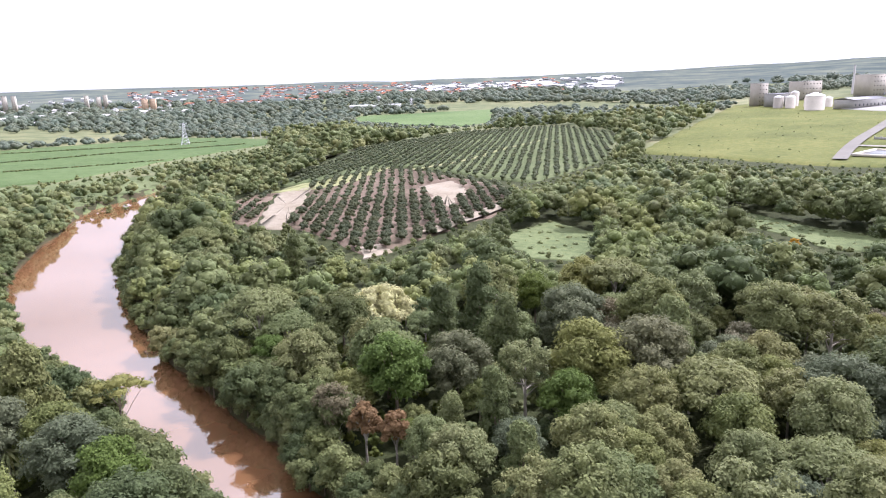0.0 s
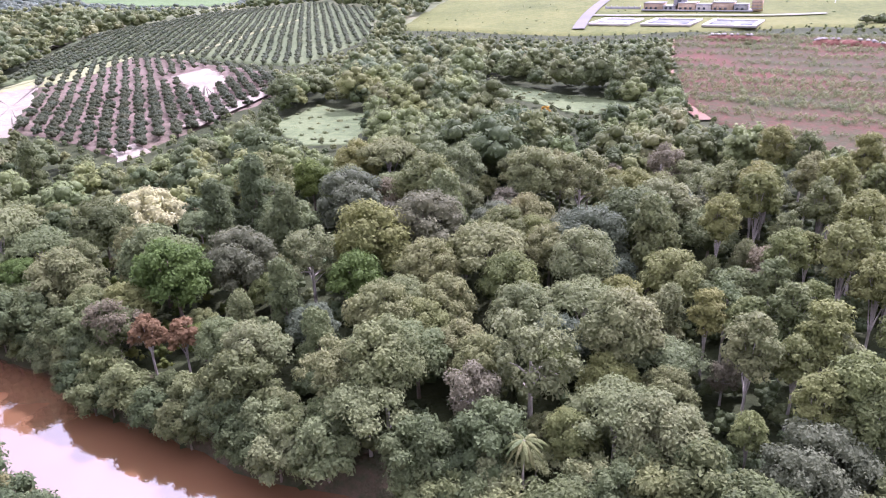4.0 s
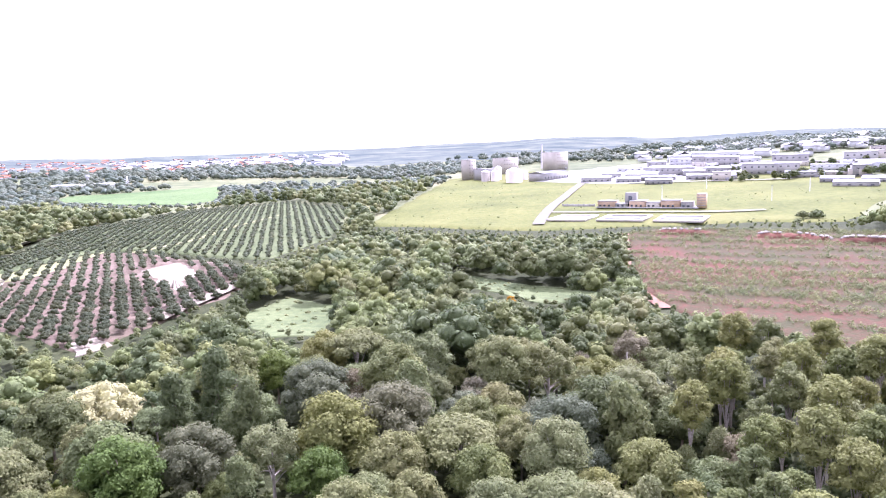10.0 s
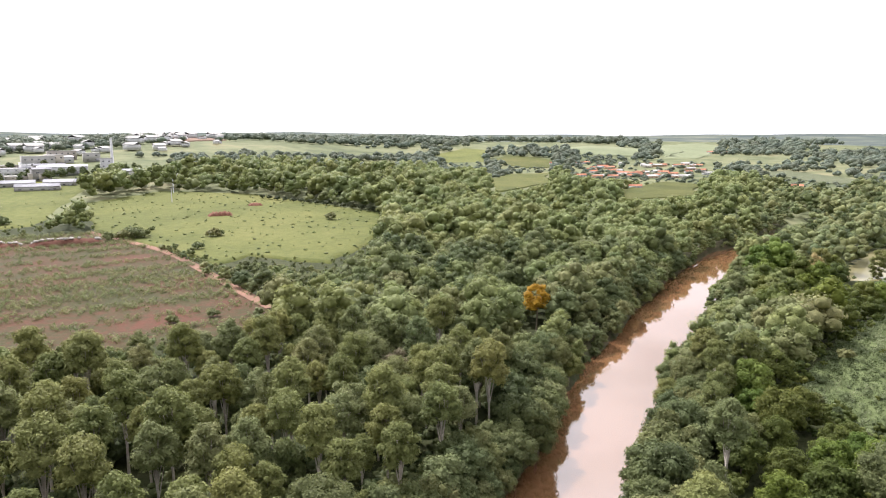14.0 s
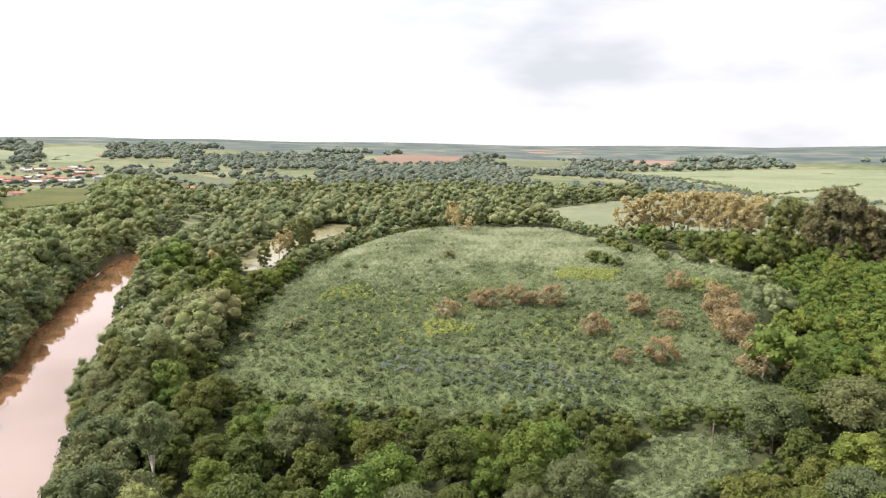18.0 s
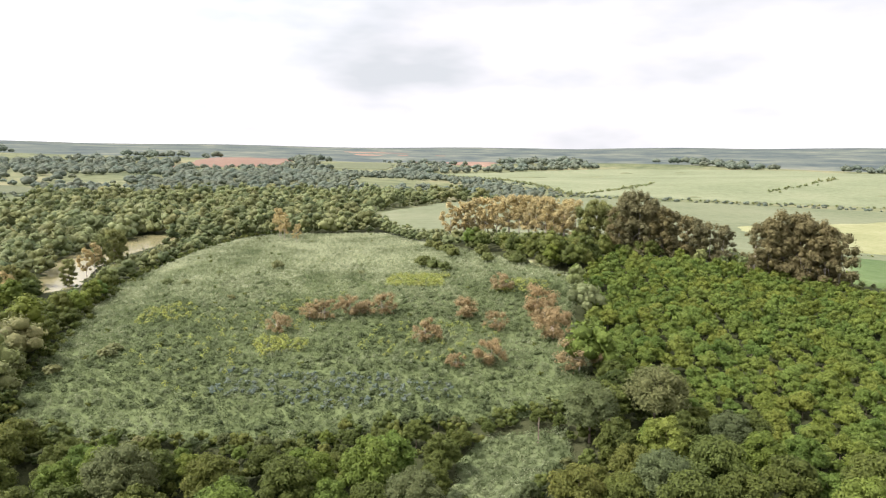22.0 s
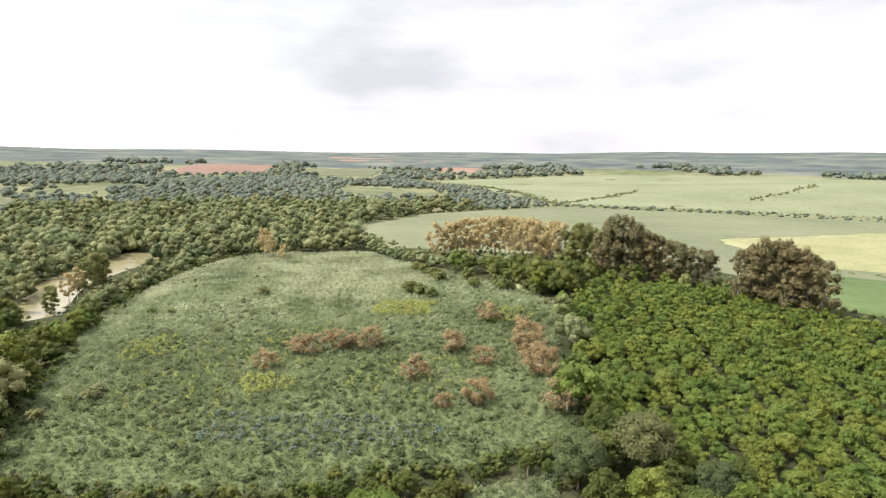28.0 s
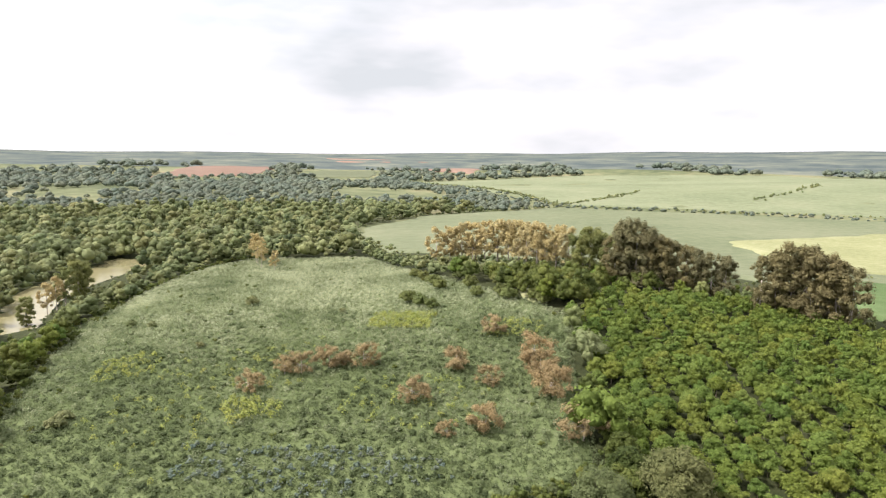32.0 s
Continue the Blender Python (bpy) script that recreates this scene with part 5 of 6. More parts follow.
stuff("weed_strips", CREEPER, weeds[bands > 0.05] * (1, 1, 1, 2.5), LEAF_MID_STAND, "strips of green weeds across the red field", "weeds", 0.55)
stuff("silver_shrubs", UNDER, scatter([(140, -100), (150, -112), (118, -132), (96, -140), (88, -136), (108, -112)], 2.2, (0.22, 0.42), 0.75), LEAF_SILVER, "silvery blue-green shrubs low on the hill", "shrubs")
stuff("yellow_growth", CREEPER, np.concatenate([scatter([(150, -215), (172, -205), (180, -222), (158, -232)], 1.4, (0.8, 1.5), 0.7), scatter([(150, -125), (162, -130), (152, -142), (140, -136)], 1.4, (0.8, 1.5), 0.5), scatter([(110, -225), (130, -215), (135, -235), (118, -242)], 1.5, (0.7, 1.3), 0.4), scatter([(205, -120), (222, -135), (212, -150), (196, -135)], 1.5, (0.7, 1.3), 0.35), scatter([(100, -150), (130, -140), (140, -165), (115, -185), (92, -172)], 1.8, (0.6, 1.2), 0.16), scatter([(140, -95), (180, -100), (200, -150), (175, -190), (150, -150)], 2.0, (0.6, 1.2), 0.14)]) * (1, 1, 1, 1.1), LEAF_LIME, "patches of yellow-green growth on the hill", "weeds", 0.75)
CLUMP = [crown([(0, 0, 0.45, 0.8, 0.8), (0.6, 0.2, 0.35, 0.6, 0.8), (-0.4, 0.45, 0.4, 0.6, 0.8)], 22, 0.26, ICO1, 320 + i, shell=0.7) for i in range(4)]
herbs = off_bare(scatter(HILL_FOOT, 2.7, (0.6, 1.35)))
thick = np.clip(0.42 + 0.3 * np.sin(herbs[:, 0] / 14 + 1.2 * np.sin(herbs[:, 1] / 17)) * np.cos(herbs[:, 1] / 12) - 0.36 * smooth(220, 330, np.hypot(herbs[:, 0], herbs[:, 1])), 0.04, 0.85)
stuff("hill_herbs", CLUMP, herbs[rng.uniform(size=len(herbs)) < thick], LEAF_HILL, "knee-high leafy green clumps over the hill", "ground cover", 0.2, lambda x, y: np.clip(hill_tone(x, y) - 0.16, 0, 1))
stuff("hill_bushes", UNDER, scatter(HILL, 17, (0.22, 0.5), 0.5), LEAF_FRESH_STAND, "small green bushes dotted over the hill", "bushes")
stuff("hill_edge_bushes", UNDER, along([HILL_FOOT[i] for i in (9, 10, 11, 12, 13, 0, 1, 2, 3, 4)], 1.5, 2.6, (0.35, 0.85)), LEAF_FRESH_STAND, "leafy bushes along the foot of the hill", "bushes")
stuff("meadow_growth", SMALL_BUSH, np.concatenate([scatter(p, 5, (0.4, 1.2), 0.6) for p in MEADOWS]), LEAF_PALE_STAND, "rough tufts in the meadow clearings", "weeds")
stuff("edge_bushes", FAR_TREES, np.concatenate([along([(357, 196), (320, 160), (300, 142), (262, 108)], 4, 2.5, (0.3, 0.6)), along([(185, 112), (205, 84), (240, 86)], 5, 3, (0.3, 0.6))]), LEAF_MID_STAND, "bushes along the field edge", "bushes")
stuff("scrub_bushes", FAR_TREES, scatter(SCRUB, 13, (0.25, 0.6), 0.6), LEAF_MID_STAND, "bushes dotted over the grassy slope", "bushes")
stuff("contour_strips", SMALL_BUSH, np.concatenate([along([(-700, 620), (-480, 640), (-330, 740), (-230, 800)], 2.5, 0.8, (1.2, 2.0)), along([(-560, 560), (-420, 560), (-300, 620), (-262, 640)], 2.5, 0.8, (1.0, 1.8)), along([(-600, 760), (-420, 780), (-280, 850)], 2.5, 0.8, (1.2, 2.0))]), LEAF_DARK_STAND, "dark contour strips across the crop field", "hedge", 1.0)
hedges = [along([(437, -957), (219, -1015), (17, -1075), (-300, -1075)], 4, 2, (0.22, 0.48)), along([(437, -957), (415, -1120), (410, -1268)], 4, 4, (0.30, 0.65)), along([(204, -1208), (165, -1400), (141, -1573)], 6, 5, (0.26, 0.65)), along([(30, -490), (-40, -470), (-120, -460)], 3, 2, (0.17, 0.39)), along([(130, -640), (0, -620), (-200, -560)], 4, 4, (0.11, 0.26)), along([(100, -560), (-20, -700), (-250, -640)], 7, 7, (0.09, 0.22)), along([(1042, -1397), (800, -1300), (437, -970)], 4, 4, (0.35, 0.65)), along([(300, -390), (470, -545), (500, -715), (430, -930)], 4, 3, (0.22, 0.48))]
stuff("hedgerows", FAR_TREES, np.concatenate(hedges), LEAF_FAR_HAZED, "dark hedgerows and tree lines between pale fields", "hedge")
sheet("dry_field", DRY_FIELD, STRAW, "yellowish dry grass field", step=15, lift=2.2, rough_edge=6)
sheet("dark_crop_field", DARK_CROP, CROP, "darker green crop field behind the belt", step=10, lift=2.0, rough_edge=3)
sheet("factory_yard", [(470, 850), (560, 960), (760, 940), (790, 720), (640, 640), (540, 660), (500, 720)], CONCRETE, "pale concrete yards of the factory site", lift=1.9, step=15)
for line, w in (([(255, 446), (316, 531), (470, 720), (671, 966)], 9), ([(300, 512), (380, 430), (430, 400)], 6), ([(520, 690), (560, 640), (640, 560)], 7)):
    c = glide(line, 12)
    t2 = np.gradient(c, axis=0)
    t2 /= np.linalg.norm(t2, axis=1)[:, None]
    nrm = np.stack([t2[:, 1], -t2[:, 0]], 1) * w / 2
    v = np.concatenate([c - nrm, c + nrm])
    k = np.arange(len(c) - 1)
    f = np.concatenate([np.stack([k, k + len(c), k + len(c) + 1], 1), np.stack([k, k + len(c) + 1, k + 1], 1)])
    tagged(new("road", solid("road", np.column_stack([v, height(v[:, 0], v[:, 1]) + 2.2]), f, PAVED)), "pale dusty site road crossing the grass", "road", kind="structure")
for line, w, mat, label in (([(-8, 283), (3, 303), (20, 330), (40, 364)], 8, SAND, "bare pale soil lane along the orchard edge"), ([(-24, 500), (19, 549), (57, 621), (102, 690)], 6, STRAW, "pale dry grass lane through the far orchard")):
    c = glide(line, 10)
    t2 = np.gradient(c, axis=0)
    t2 /= np.linalg.norm(t2, axis=1)[:, None]
    nrm = np.stack([t2[:, 1], -t2[:, 0]], 1) * w / 2
    v = np.concatenate([c - nrm, c + nrm])
    k = np.arange(len(c) - 1)
    f = np.concatenate([np.stack([k, k + len(c), k + len(c) + 1], 1), np.stack([k, k + len(c) + 1, k + 1], 1)])
    tagged(new("orchard_lane", solid("orchard_lane", np.column_stack([v, height(v[:, 0], v[:, 1]) + 1.4]), f, mat)), label, "road", kind="structure")
for line, w in (([(278, 372), (232, 310), (190, 250), (172, 205)], 5), ([(405, 275), (357, 202), (300, 146), (240, 92)], 5)):
    c = glide(line, 10)
    t2 = np.gradient(c, axis=0)
    t2 /= np.linalg.norm(t2, axis=1)[:, None]
    nrm = np.stack([t2[:, 1], -t2[:, 0]], 1) * w / 2
    v = np.concatenate([c - nrm, c + nrm])
    k = np.arange(len(c) - 1)
    f = np.concatenate([np.stack([k, k + len(c), k + len(c) + 1], 1), np.stack([k, k + len(c) + 1, k + 1], 1)])
    tagged(new("dirt_track", solid("dirt_track", np.column_stack([v, height(v[:, 0], v[:, 1]) + 0.75]), f, RED_TRACK)), "bare red earth track along the field edge", "road", kind="structure")


# ---- earth mounds ----
def mound(x, y, length, width, h, turn, stones):
    root = tagged(new("earth_mound"), "long heap of red earth topped with pale rubble" if stones else "heap of red earth in the pasture", "mound")
    n = 26
    v, f = [], []
    for i in range(n):
        u = i / (n - 1) * 2 - 1
        for j in range(9):
            w = j / 8 * 2 - 1
            top = h * (1 - u ** 6) * max(0, 1 - w * w) ** 0.7 * (0.8 + 0.35 * noise.noise((i * 0.6, j * 0.7, x)))
            v.append((u * length / 2, w * width / 2 * (1 + 0.1 * math.sin(i)), top - 0.3))
    for i in range(n - 1):
        for j in range(8):
            a = i * 9 + j
            f += [(a, a + 9, a + 10), (a, a + 10, a + 1)]
    part("mound_body", (np.array(v), np.array(f)), RED_EARTH, root)
    g = np.random.default_rng(int(x))
    for k in range(stones):
        s = g.uniform(0.6, 1.4)
        u, w = g.uniform(-0.9, 0.9), g.uniform(-0.3, 0.3)
        part("stone", (ICO1[0] * (s, s * 0.8, s * 0.6) + (u * length / 2, w * width / 2, h * (1 - u ** 6) * 0.92), ICO1[1]), ROCK, root)
    root.matrix_basis = pose(x, y, float(height(x, y)), 0, 0, turn)


mound(308, 351, 38, 9, 4.0, -48, 14)
mound(343, 302, 38, 9, 4.0, -56, 22)
mound(362, 259, 41, 10, 4.5, -58, 34)
mound(351, 286, 12, 8, 3.0, -58, 10)
mound(492, 226, 19, 9, 5.0, -62, 0)
mound(554, 223, 13, 8, 4.0, -62, 0)


# ---- buildings ----
def gable(w, d, eave, ridge, over=0.5):
    """A pitched roof slab over w x d, as arrays."""
    a, b, t = w / 2 + over, d / 2 + over, 0.25
    v = []
    for dz in (0, t):
        for x in (-a, a):
            v += [(x, -b, eave + dz), (x, 0, eave + ridge + dz), (x, b, eave + dz)]
    f = []
    for o, flip in ((0, 1), (6, 0)):
        for q in ((0, 3, 4, 1), (1, 4, 5, 2)):
            p = [o + i for i in (q if not flip else q[::-1])]
            f += [(p[0], p[1], p[2]), (p[0], p[2], p[3])]
    for i, j in ((0, 1), (1, 2), (5, 4), (4, 3), (3, 0), (2, 5)):
        f += [(i, j, j + 6), (i, j + 6, i + 6)]
    return np.array(v), np.array(f)


def gable_wall(w, d, eave, ridge):
    v, f = box(w, d, eave)
    v = np.concatenate([v, [(-w / 2, 0, eave + ridge), (w / 2, 0, eave + ridge)]])
    return v, np.concatenate([f, [(4, 7, 8), (5, 9, 6)]])


def building(name, label, category, x, y, w, d, h, turn, wall, roof, pitch=0.0, windows=(0, 0), lift=0.0):
    """Walls, a flat or pitched roof, rows of windows and a door."""
    root = tagged(new(name), label, category)
    part("wall", gable_wall(w, d, h, pitch) if pitch else box(w, d, h), wall, root)
    part("roof", gable(w, d, h, pitch) if pitch else joined([box(w + 0.6, d + 0.6, 0.5, 0, 0, h, bevel=0.1)]), roof, root)
    nx, nz = windows
    for s in (-1, 1):
        for j in range(nz):
            for i in range(nx):
                part("window", box(w / nx * 0.28, 0.12, h / nz * 0.22, (i + 0.5 - nx / 2) * w / nx, s * d / 2, h / nz * (j + 0.35)), DARK_GLASS, root)
    if nx:
        part("door", box(min(4, w * 0.18), 0.16, min(4.5, h * 0.45), w * 0.3, -d / 2, 0), DARK_ROOF, root)
    root.matrix_basis = pose(x, y, float(height(x, y)) + lift, 0, 0, turn)
    return root


def silo(x, y, r, h, mat=None):
    root = tagged(new("silo"), "pale round storage silo with a conical top", "silo")
    part("shell", tube([(0, 0, 0), (0, 0, h)], [r, r], 18), mat or BUFF, root)
    part("cone_roof", tube([(0, 0, h), (0, 0, h + r * 0.35)], [r * 1.03, r * 0.12], 18), STEEL, root)
    part("ladder", box(0.5, 0.3, h, 0, -r), STEEL, root)
    root.matrix_basis = pose(x, y, float(height(x, y)), 0, 0, x)


building("factory_tower", "tall buff process tower of the factory", "industrial building", 435, 971, 16, 16, 31, 20, BUFF, CONCRETE, windows=(3, 6))
building("factory_block", "pale grey factory hall", "industrial building", 452, 940, 38, 22, 17, 20, CONCRETE, DARK_ROOF, windows=(6, 2))
building("factory_tower", "tall buff factory block", "industrial building", 522, 1017, 36, 24, 26, 20, BUFF, CONCRETE, windows=(6, 4))
building("factory_block", "long low factory hall with grey roof", "industrial building", 505, 850, 62, 26, 11, 25, CONCRETE, DARK_ROOF, 2.5, (9, 1))
building("factory_tower", "large buff factory building with flat roof", "industrial building", 613, 1011, 34, 28, 30, 25, BUFF, CONCRETE, windows=(5, 5))
for i, (x, y, r, h) in enumerate([(433, 908, 6, 15), (443, 897, 6, 15), (451, 853, 11, 18), (470, 905, 5, 12), (478, 897, 5, 12), (487, 889, 5, 12), (462, 925, 5, 19)]):
    silo(x, y, r, h)
chimney = tagged(new("factory_chimney"), "tall slim grey factory chimney", "chimney")
part("shaft", tube([(0, 0, 0), (0, 0, 42)], [2.2, 1.3], 12), CONCRETE, chimney)
part("rim", tube([(0, 0, 41.5), (0, 0, 42.6)], [1.6, 1.6], 12), DARK_ROOF, chimney)
chimney.matrix_basis = pose(615, 1059, float(height(615, 1059)))
for x, y, w, d, h, turn, tall in [(863, 870, 130, 40, 9, -42, 1), (815, 925, 60, 36, 8, -42, 1), (653, 773, 54, 26, 9, -40, 1), (711, 650, 50, 26, 6, -48, 1), (755, 537, 52, 26, 10, -55, 1), (640, 845, 36, 22, 8, -42, 1), (790, 780, 50, 26, 7, -45, 1), (870, 640, 60, 34, 8, -50, 1)]:
    building("warehouse", "long white industrial warehouse with pale roof", "warehouse", x, y, w, d, h, turn, WHITE, WHITE, h * 0.2, (max(3, int(w / 9)), tall))
stuff("site_trees", MID_TREES, np.concatenate([along([(590, 600), (640, 575), (700, 530), (745, 500)], 5, 11, (0.5, 1.0)), along([(700, 700), (760, 640), (830, 600)], 12, 14, (0.5, 1.0)), along([(640, 620), (720, 760), (800, 850)], 16, 16, (0.4, 0.9)), along([(690, 520), (760, 500), (830, 430), (800, 330)], 9, 10, (0.6, 1.1))]), LEAF_DARK_STAND, "trees standing among the factory buildings", "trees")
for x, y, w, d, h, turn in [(513, 746, 37, 16, 7, -40), (534, 708, 29, 16, 6, -40), (537, 655, 30, 18, 6, -42), (565, 690, 40, 18, 6, -42), (575, 735, 40, 20, 7, -42), (600, 770, 36, 18, 7, -42), (560, 780, 26, 16, 7, -40), (600, 650, 40, 16, 6, -45), (630, 690, 40, 22, 7, -45)]:
    building("workshop", "low pale workshop with shallow roof", "workshop", x, y, w, d, h, turn, CONCRETE, WHITE, 1.6, (5, 1))
fg = np.random.default_rng(21)
for i in range(34):
    a, d = math.radians(fg.uniform(39, 57)), fg.uniform(860, 1130)
    w = fg.uniform(14, 46)
    pick = int(fg.integers(0, 4))
    building("works_building", ("white works building with flat roof", "pale concrete works building with flat roof", "buff works building with flat roof", "pale works building with grey roof")[pick], "industrial building", d * math.sin(a), d * math.cos(a), w, fg.uniform(10, 22), fg.uniform(5, 15), -45 + fg.uniform(-8, 8), (WHITE, CONCRETE, BUFF, CONCRETE)[pick], (WHITE, WHITE, CONCRETE, DARK_ROOF)[pick], 0.0 if pick < 3 else 1.8, (max(2, int(w / 7)), 2))
for x, y, w, d, h, turn in [(636, 502, 30, 18, 4.5, -55), (615, 465, 38, 18, 4.5, -58), (655, 470, 30, 16, 4.5, -58)]:
    building("open_shed", "low dark-roofed shed in the grass", "shed", x, y, w, d, h, turn, CONCRETE, DARK_ROOF, 2.5, (4, 1))
building("mill_tower", "white mill tower beside a tall chimney", "industrial building", 742, 474, 12, 12, 22, -55, WHITE, CONCRETE, windows=(2, 4))
building("mill_hall", "low grey mill hall", "industrial building", 735, 450, 34, 20, 9, -58, CONCRETE, DARK_ROOF, 2.0, (5, 1))
for x, y in ((752, 440), (760, 425), (768, 410)):
    silo(x, y, 7, 8, WHITE)
chimney = tagged(new("mill_chimney"), "tall slim pale mill chimney", "chimney")
part("shaft", tube([(0, 0, 0), (0, 0, 45)], [1.9, 1.2], 12), WHITE, chimney)
part("rim", tube([(0, 0, 44.5), (0, 0, 45.5)], [1.45, 1.45], 12), CONCRETE, chimney)
chimney.matrix_basis = pose(745, 468, float(height(745, 468)))

# unfinished building: ochre wall panels between frames, a stair tower, stacked brick
site = tagged(new("unfinished_building"), "unfinished building of ochre panels and grey concrete", "building site")
for x, w, h, mat in [(-33, 15, 5.5, OCHRE), (-20.5, 9, 3.4, CONCRETE), (-7, 13, 5.8, OCHRE), (6, 11, 4.6, BUFF), (20, 15, 6.3, OCHRE), (33, 9, 4.8, CONCRETE)]:
    part("panel", box(w, 14, h, x), mat, site)
    part("roof_slab", box(w + 0.8, 14.8, 0.35, x, 0, h), CONCRETE, site)
    for k in range(int(w / 4)):
        for s in (-1, 1):
            part("window", box(1.8, 0.3, 1.6, x - w / 2 + 2.2 + k * 3.8, s * 7, 1.2), DARK_GLASS, site)
part("plinth", box(84, 15.5, 0.9), CONCRETE, site)
part("stair_tower", box(9, 9, 12.5, -14, 4), CONCRETE, site)
part("opening", box(3, 0.3, 9, -14, -0.6, 1), DARK_GLASS, site)
part("brick_stack", box(7, 8, 12, 44, 0), OCHRE, site)
for i in range(5):
    part("frame", box(7.4, 0.5, 0.4, 44, -4.1, 2 + i * 2.2), DARK_ROOF, site)
site.matrix_basis = pose(378, 476, float(height(378, 476)) + 1.3, 0, 0, -50)
wall_thing = tagged(new("site_wall"), "low pale boundary wall with open frame", "wall")
part("wall", box(30, 0.4, 3), CONCRETE, wall_thing)
for i in range(7):
    part("post", box(0.4, 0.6, 4, -15 + 5 * i), CONCRETE, wall_thing)
wall_thing.matrix_basis = pose(345, 530, float(height(345, 530)), 0, 0, -50)

# settling basins
for cx, cy, w, d in [(296, 462, 30, 40), (322, 431, 34, 40), (349, 400, 34, 40)]:
    root = tagged(new("settling_basin"), "rectangular concrete settling basin with dark water", "basin")
    for sx, sy, lx, ly in ((0, -1, w, 3), (0, 1, w, 3), (-1, 0, 3, d - 6), (1, 0, 3, d - 6)):
        part("rim", box(lx, ly, 1.6, sx * (w / 2 - 1.5), sy * (d / 2 - 1.5), bevel=0.15), BUFF, root)
    part("basin_floor", box(w - 6, d - 6, 0.8), BASIN, root)
    root.matrix_basis = pose(cx, cy, float(height(cx, cy)) + 1.2, 0, 0, -50)


# ---- village, farms and town ----
def house(x, y, w, d, turn, wall, roof, label):
    root = tagged(new("house"), label, "house")
    part("wall", gable_wall(w, d, 3.2, 1.8), wall, root)
    part("roof", gable(w, d, 3.2, 1.8), roof, root)
    for i in (-0.28, 0.05):
        part("window", box(1.4, 0.12, 1.2, i * w, -d / 2, 1.1), DARK_GLASS, root)
        part("window", box(1.4, 0.12, 1.2, i * w, d / 2, 1.1), DARK_GLASS, root)
    part("door", box(1.0, 0.14, 2.1, 0.33 * w, -d / 2), DARK_ROOF, root)
    root.matrix_basis = pose(x, y, float(height(x, y)), 0, 0, turn)


hg = np.random.default_rng(11)
for i in range(46):
    x, y = 1010 + hg.uniform(0, 260), -80 - hg.uniform(0, 230)
    red = hg.uniform() < 0.62
    house(x, y, hg.uniform(9, 18), hg.uniform(7, 10), hg.uniform(60, 120), (WHITE, BUFF, OCHRE)[i % 3], TILE if red else CONCRETE, "small village house with red clay tile roof" if red else "small pale village house with grey roof")
for x, y, w, t2 in [(1082, -167, 26, 95), (1090, -150, 24, 95), (1100, -182, 22, 95), (844, -133, 16, 80), (1204, -134, 18, 90), (1681, -447, 20, 70), (1690, -470, 22, 70), (1660, -430, 18, 70), (1258, -55, 16, 90), (1213, -262, 18, 90), (880, -330, 14, 80)]:
    house(x, y, w, 10, t2, WHITE, TILE, "red-roofed farmhouse on the slope")
for x, y, w in [(1290, 660, 40), (1330, 640, 30), (456, 1390, 28), (480, 1380, 20), (-788, 1368, 60), (-720, 1400, 50), (-860, 1340, 50)]:
    building("farm_shed", "pale farm shed among trees", "shed", x, y, w, 14, 5, 20, WHITE, WHITE, 1.5, (4, 1))
building("white_shed", "long low white shed", "warehouse", -160, 1655, 120, 30, 8, 0, WHITE, WHITE, 2.0, (8, 1))
building("orange_block", "orange brick apartment block", "apartment building", -766, 1803, 14, 12, 38, 10, OCHRE, CONCRETE, windows=(3, 9))
building("orange_block", "orange brick apartment block", "apartment building", -748, 1810, 14, 12, 38, 10, OCHRE, CONCRETE, windows=(3, 9))
for x, y, h in [(-1180, 1890, 40), (-1160, 1900, 40), (-1020, 2010, 34), (-990, 2020, 30), (-975, 2030, 34)]:
    building("apartment_tower", "slim pale apartment tower on the skyline", "apartment building", x, y, 10, 10, h + 8, 10, BUFF, CONCRETE, windows=(2, 10))
tower_w = tagged(new("water_tower"), "white cylindrical water tower", "water tower")
part("shaft", tube([(0, 0, 0), (0, 0, 18)], [2.6, 2.6], 14), WHITE, tower_w)
part("tank", tube([(0, 0, 18), (0, 0, 18.6), (0, 0, 26)], [2.6, 4.2, 4.2], 14), WHITE, tower_w)
tower_w.matrix_basis = pose(-156, 1700, float(height(-156, 1700)))

hv, hf = joined([box(12, 9, 4.5), gable(12, 9, 4.5, 2.0)])
roof_face = np.concatenate([np.zeros(12, int), np.ones(len(hf) - 12, int)])


def town(n, heading_range, dist_range, sizes, walls, roofs, label, seed):
    """Many far houses as one mesh."""
    g = np.random.default_rng(seed)
    a = np.radians(g.uniform(*heading_range, n))
    d = g.uniform(*dist_range, n)
    x, y = d * np.sin(a), d * np.cos(a)
    z = relief(x, y) + 1.5
    s, t = g.uniform(*sizes, n), g.uniform(0, 3.14, n)
    v = np.stack([(hv[None, :, 0] * np.cos(t)[:, None] - hv[None, :, 1] * np.sin(t)[:, None]) * s[:, None] + x[:, None], (hv[None, :, 0] * np.sin(t)[:, None] + hv[None, :, 1] * np.cos(t)[:, None]) * s[:, None] + y[:, None], hv[None, :, 2] * np.minimum(s, 2.0)[:, None] + z[:, None]], 2).reshape(-1, 3)
    f = (hf[None] + (np.arange(n) * len(hv))[:, None, None]).reshape(-1, 3)
    tagged(new("far_town", solid("far_town", v, f, [walls, roofs], np.tile(roof_face, n))), label, "town", kind="stuff")


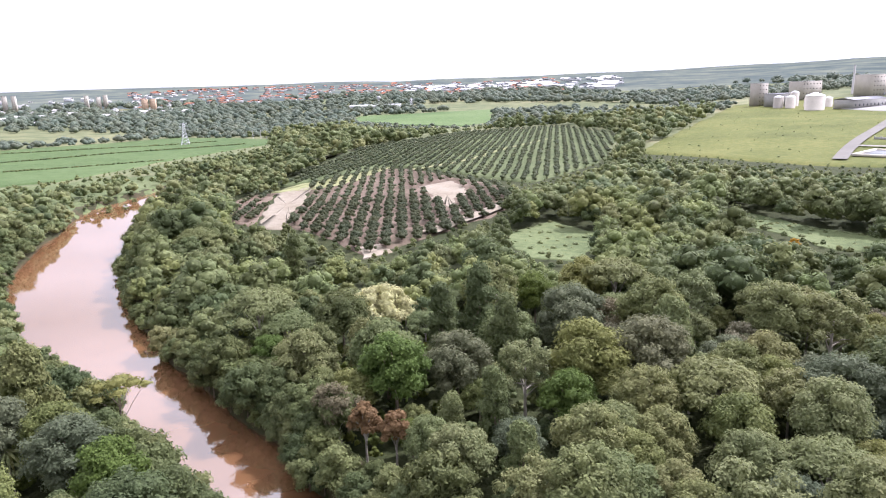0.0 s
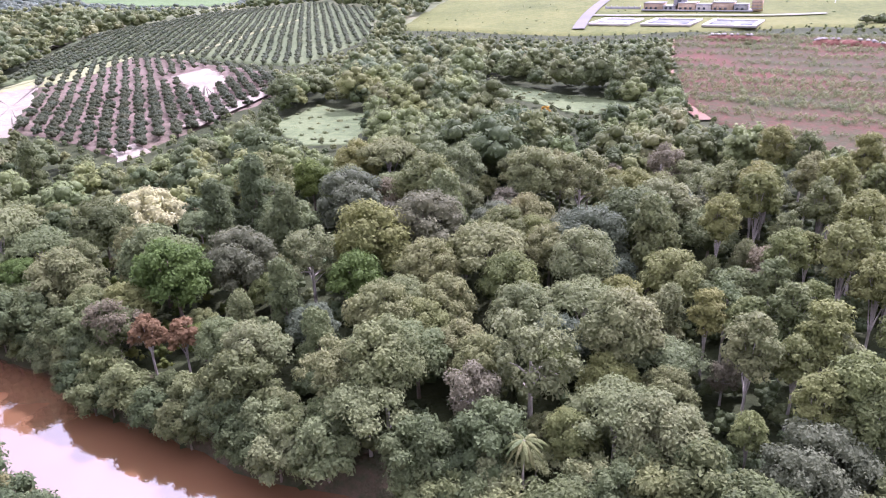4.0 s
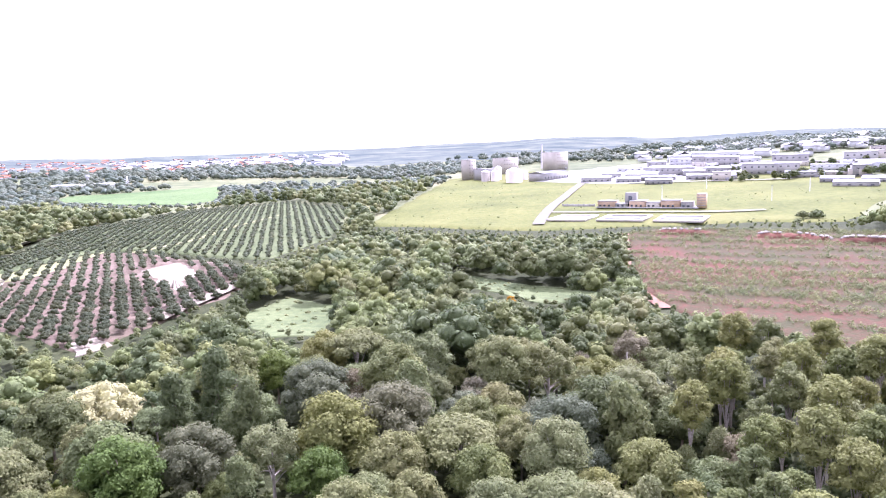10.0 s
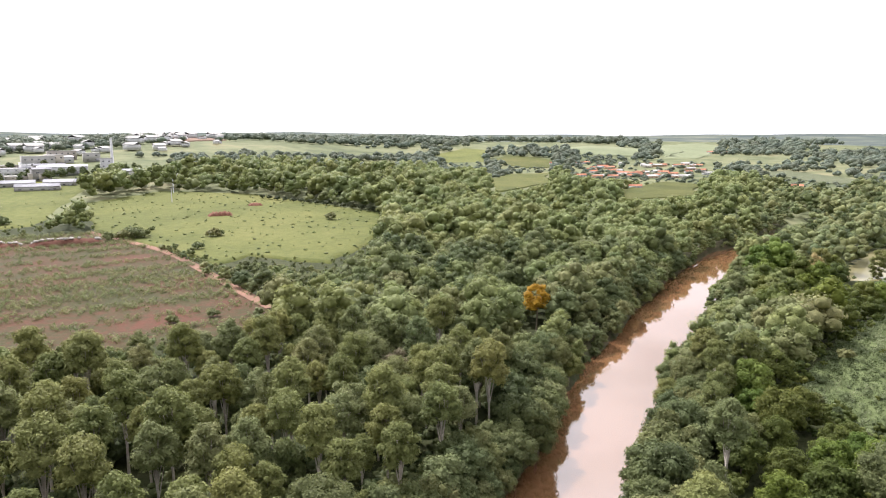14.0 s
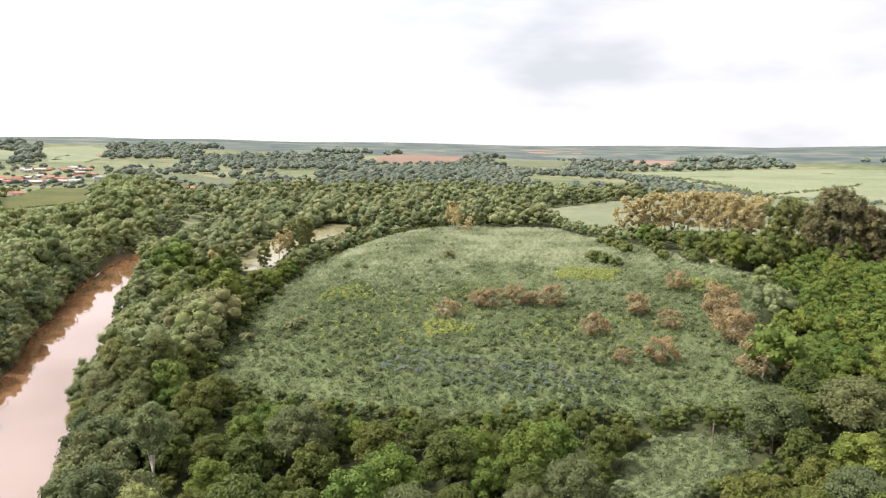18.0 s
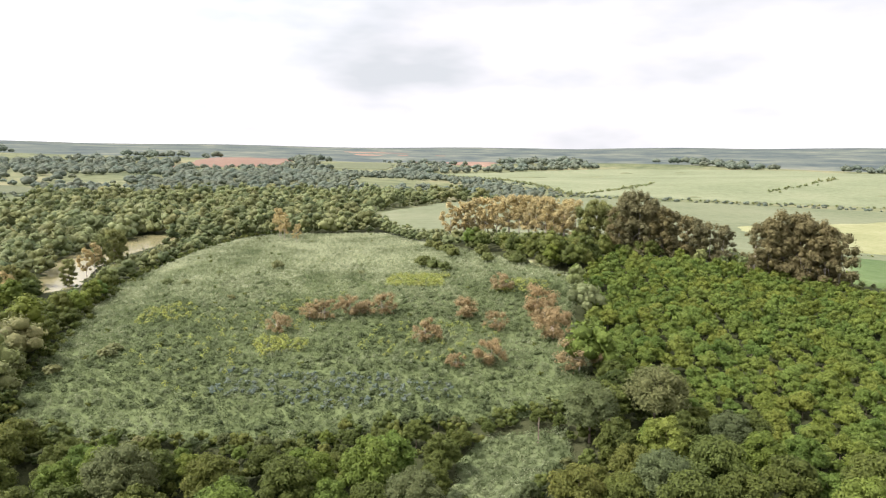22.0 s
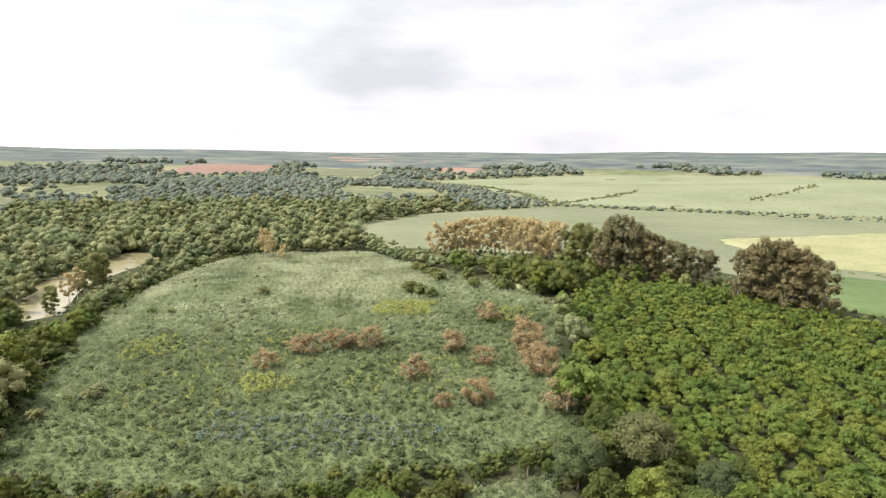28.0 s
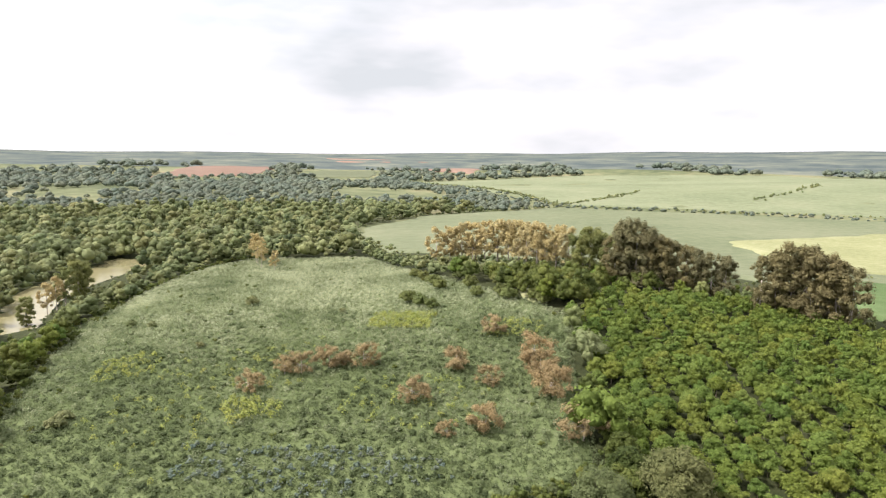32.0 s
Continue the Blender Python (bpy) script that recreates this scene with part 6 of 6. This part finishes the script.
town(420, (-24, 10), (2150, 3100), (0.9, 1.8), WHITE, TILE, "far town of small houses with clay roofs", 3)
town(90, (-4, 14), (2300, 2900), (1.5, 5.0), WHITE, WHITE, "far white sheds at the edge of town", 4)
town(120, (-38, -20), (1700, 2600), (0.9, 2.0), WHITE, CONCRETE, "far scattered pale houses among trees", 5)
town(90, (38, 66), (1150, 1700), (0.9, 2.2), WHITE, CONCRETE, "far pale sheds and houses behind the factory", 6)


# ---- pylon and posts ----
def pylon(x, y, h):
    root = tagged(new("transmission_tower"), "grey steel lattice power pylon in the crop field", "pylon")
    def leg_at(u):
        return 4.2 * (1 - u) ** 1.4 + 0.7
    for sx, sy in ((-1, -1), (1, -1), (1, 1), (-1, 1)):
        part("leg", tube([(sx * leg_at(u), sy * leg_at(u), u * h) for u in (0, 0.25, 0.5, 0.75, 1)], [0.32] * 5, 4), STEEL, root)
    levels = [0, 0.14, 0.28, 0.42, 0.55, 0.67, 0.78, 0.88]
    for a, b in zip(levels, levels[1:]):
        p, q = leg_at(a), leg_at(b)
        pieces = []
        for c, d in (((-1, -1), (1, -1)), ((1, -1), (1, 1)), ((1, 1), (-1, 1)), ((-1, 1), (-1, -1))):
            pieces.append(tube([(c[0] * p, c[1] * p, a * h), (d[0] * q, d[1] * q, b * h)], [0.18, 0.18], 4))
            pieces.append(tube([(d[0] * p, d[1] * p, a * h), (c[0] * q, c[1] * q, b * h)], [0.18, 0.18], 4))
        part("brace", joined(pieces), STEEL, root)
    for u, w in ((0.74, 6), (0.86, 5), (0.97, 4)):
        arm = part("cross_arm", joined([tube([(-w, 0, u * h), (w, 0, u * h)], [0.2, 0.2], 4), tube([(-w, 0, u * h), (0, 0, u * h + 1.6), (w, 0, u * h)], [0.14] * 3, 4)]), STEEL, root)
        for s in (-1, 1):
            part("insulator", tube([(s * w, 0, u * h), (s * w, 0, u * h - 1.4)], [0.14, 0.14], 6), DARK_ROOF, arm)
    root.matrix_basis = pose(x, y, float(height(x, y)), 0, 0, 25)


pylon(-307, 821, 26)
pylon(-73, 1609, 24)
for x, y in ((-245, 889), (-236, 893), (-228, 890)):
    root = tagged(new("utility_post"), "slim pale concrete utility post", "post")
    part("post", tube([(0, 0, -0.5), (0, 0, 11)], [0.35, 0.22], 8), CONCRETE, root)
    part("cross_arm", box(2.4, 0.2, 0.2, 0, 0, 10.2), STEEL, root)
    root.matrix_basis = pose(x, y, float(height(x, y)))
for x, y in ((640, 520), (560, 470), (480, 440), (620, 330), (560, 300), (700, 560), (430, 520), (520, 560)):
    root = tagged(new("light_mast"), "slim grey light mast on the factory site", "mast")
    part("mast", tube([(0, 0, -0.3), (0, 0, 14)], [0.3, 0.18], 6), STEEL, root)
    part("lamp_head", box(1.6, 0.5, 0.4, 0, 0, 14), DARK_ROOF, root)
    root.matrix_basis = pose(x, y, float(height(x, y)))
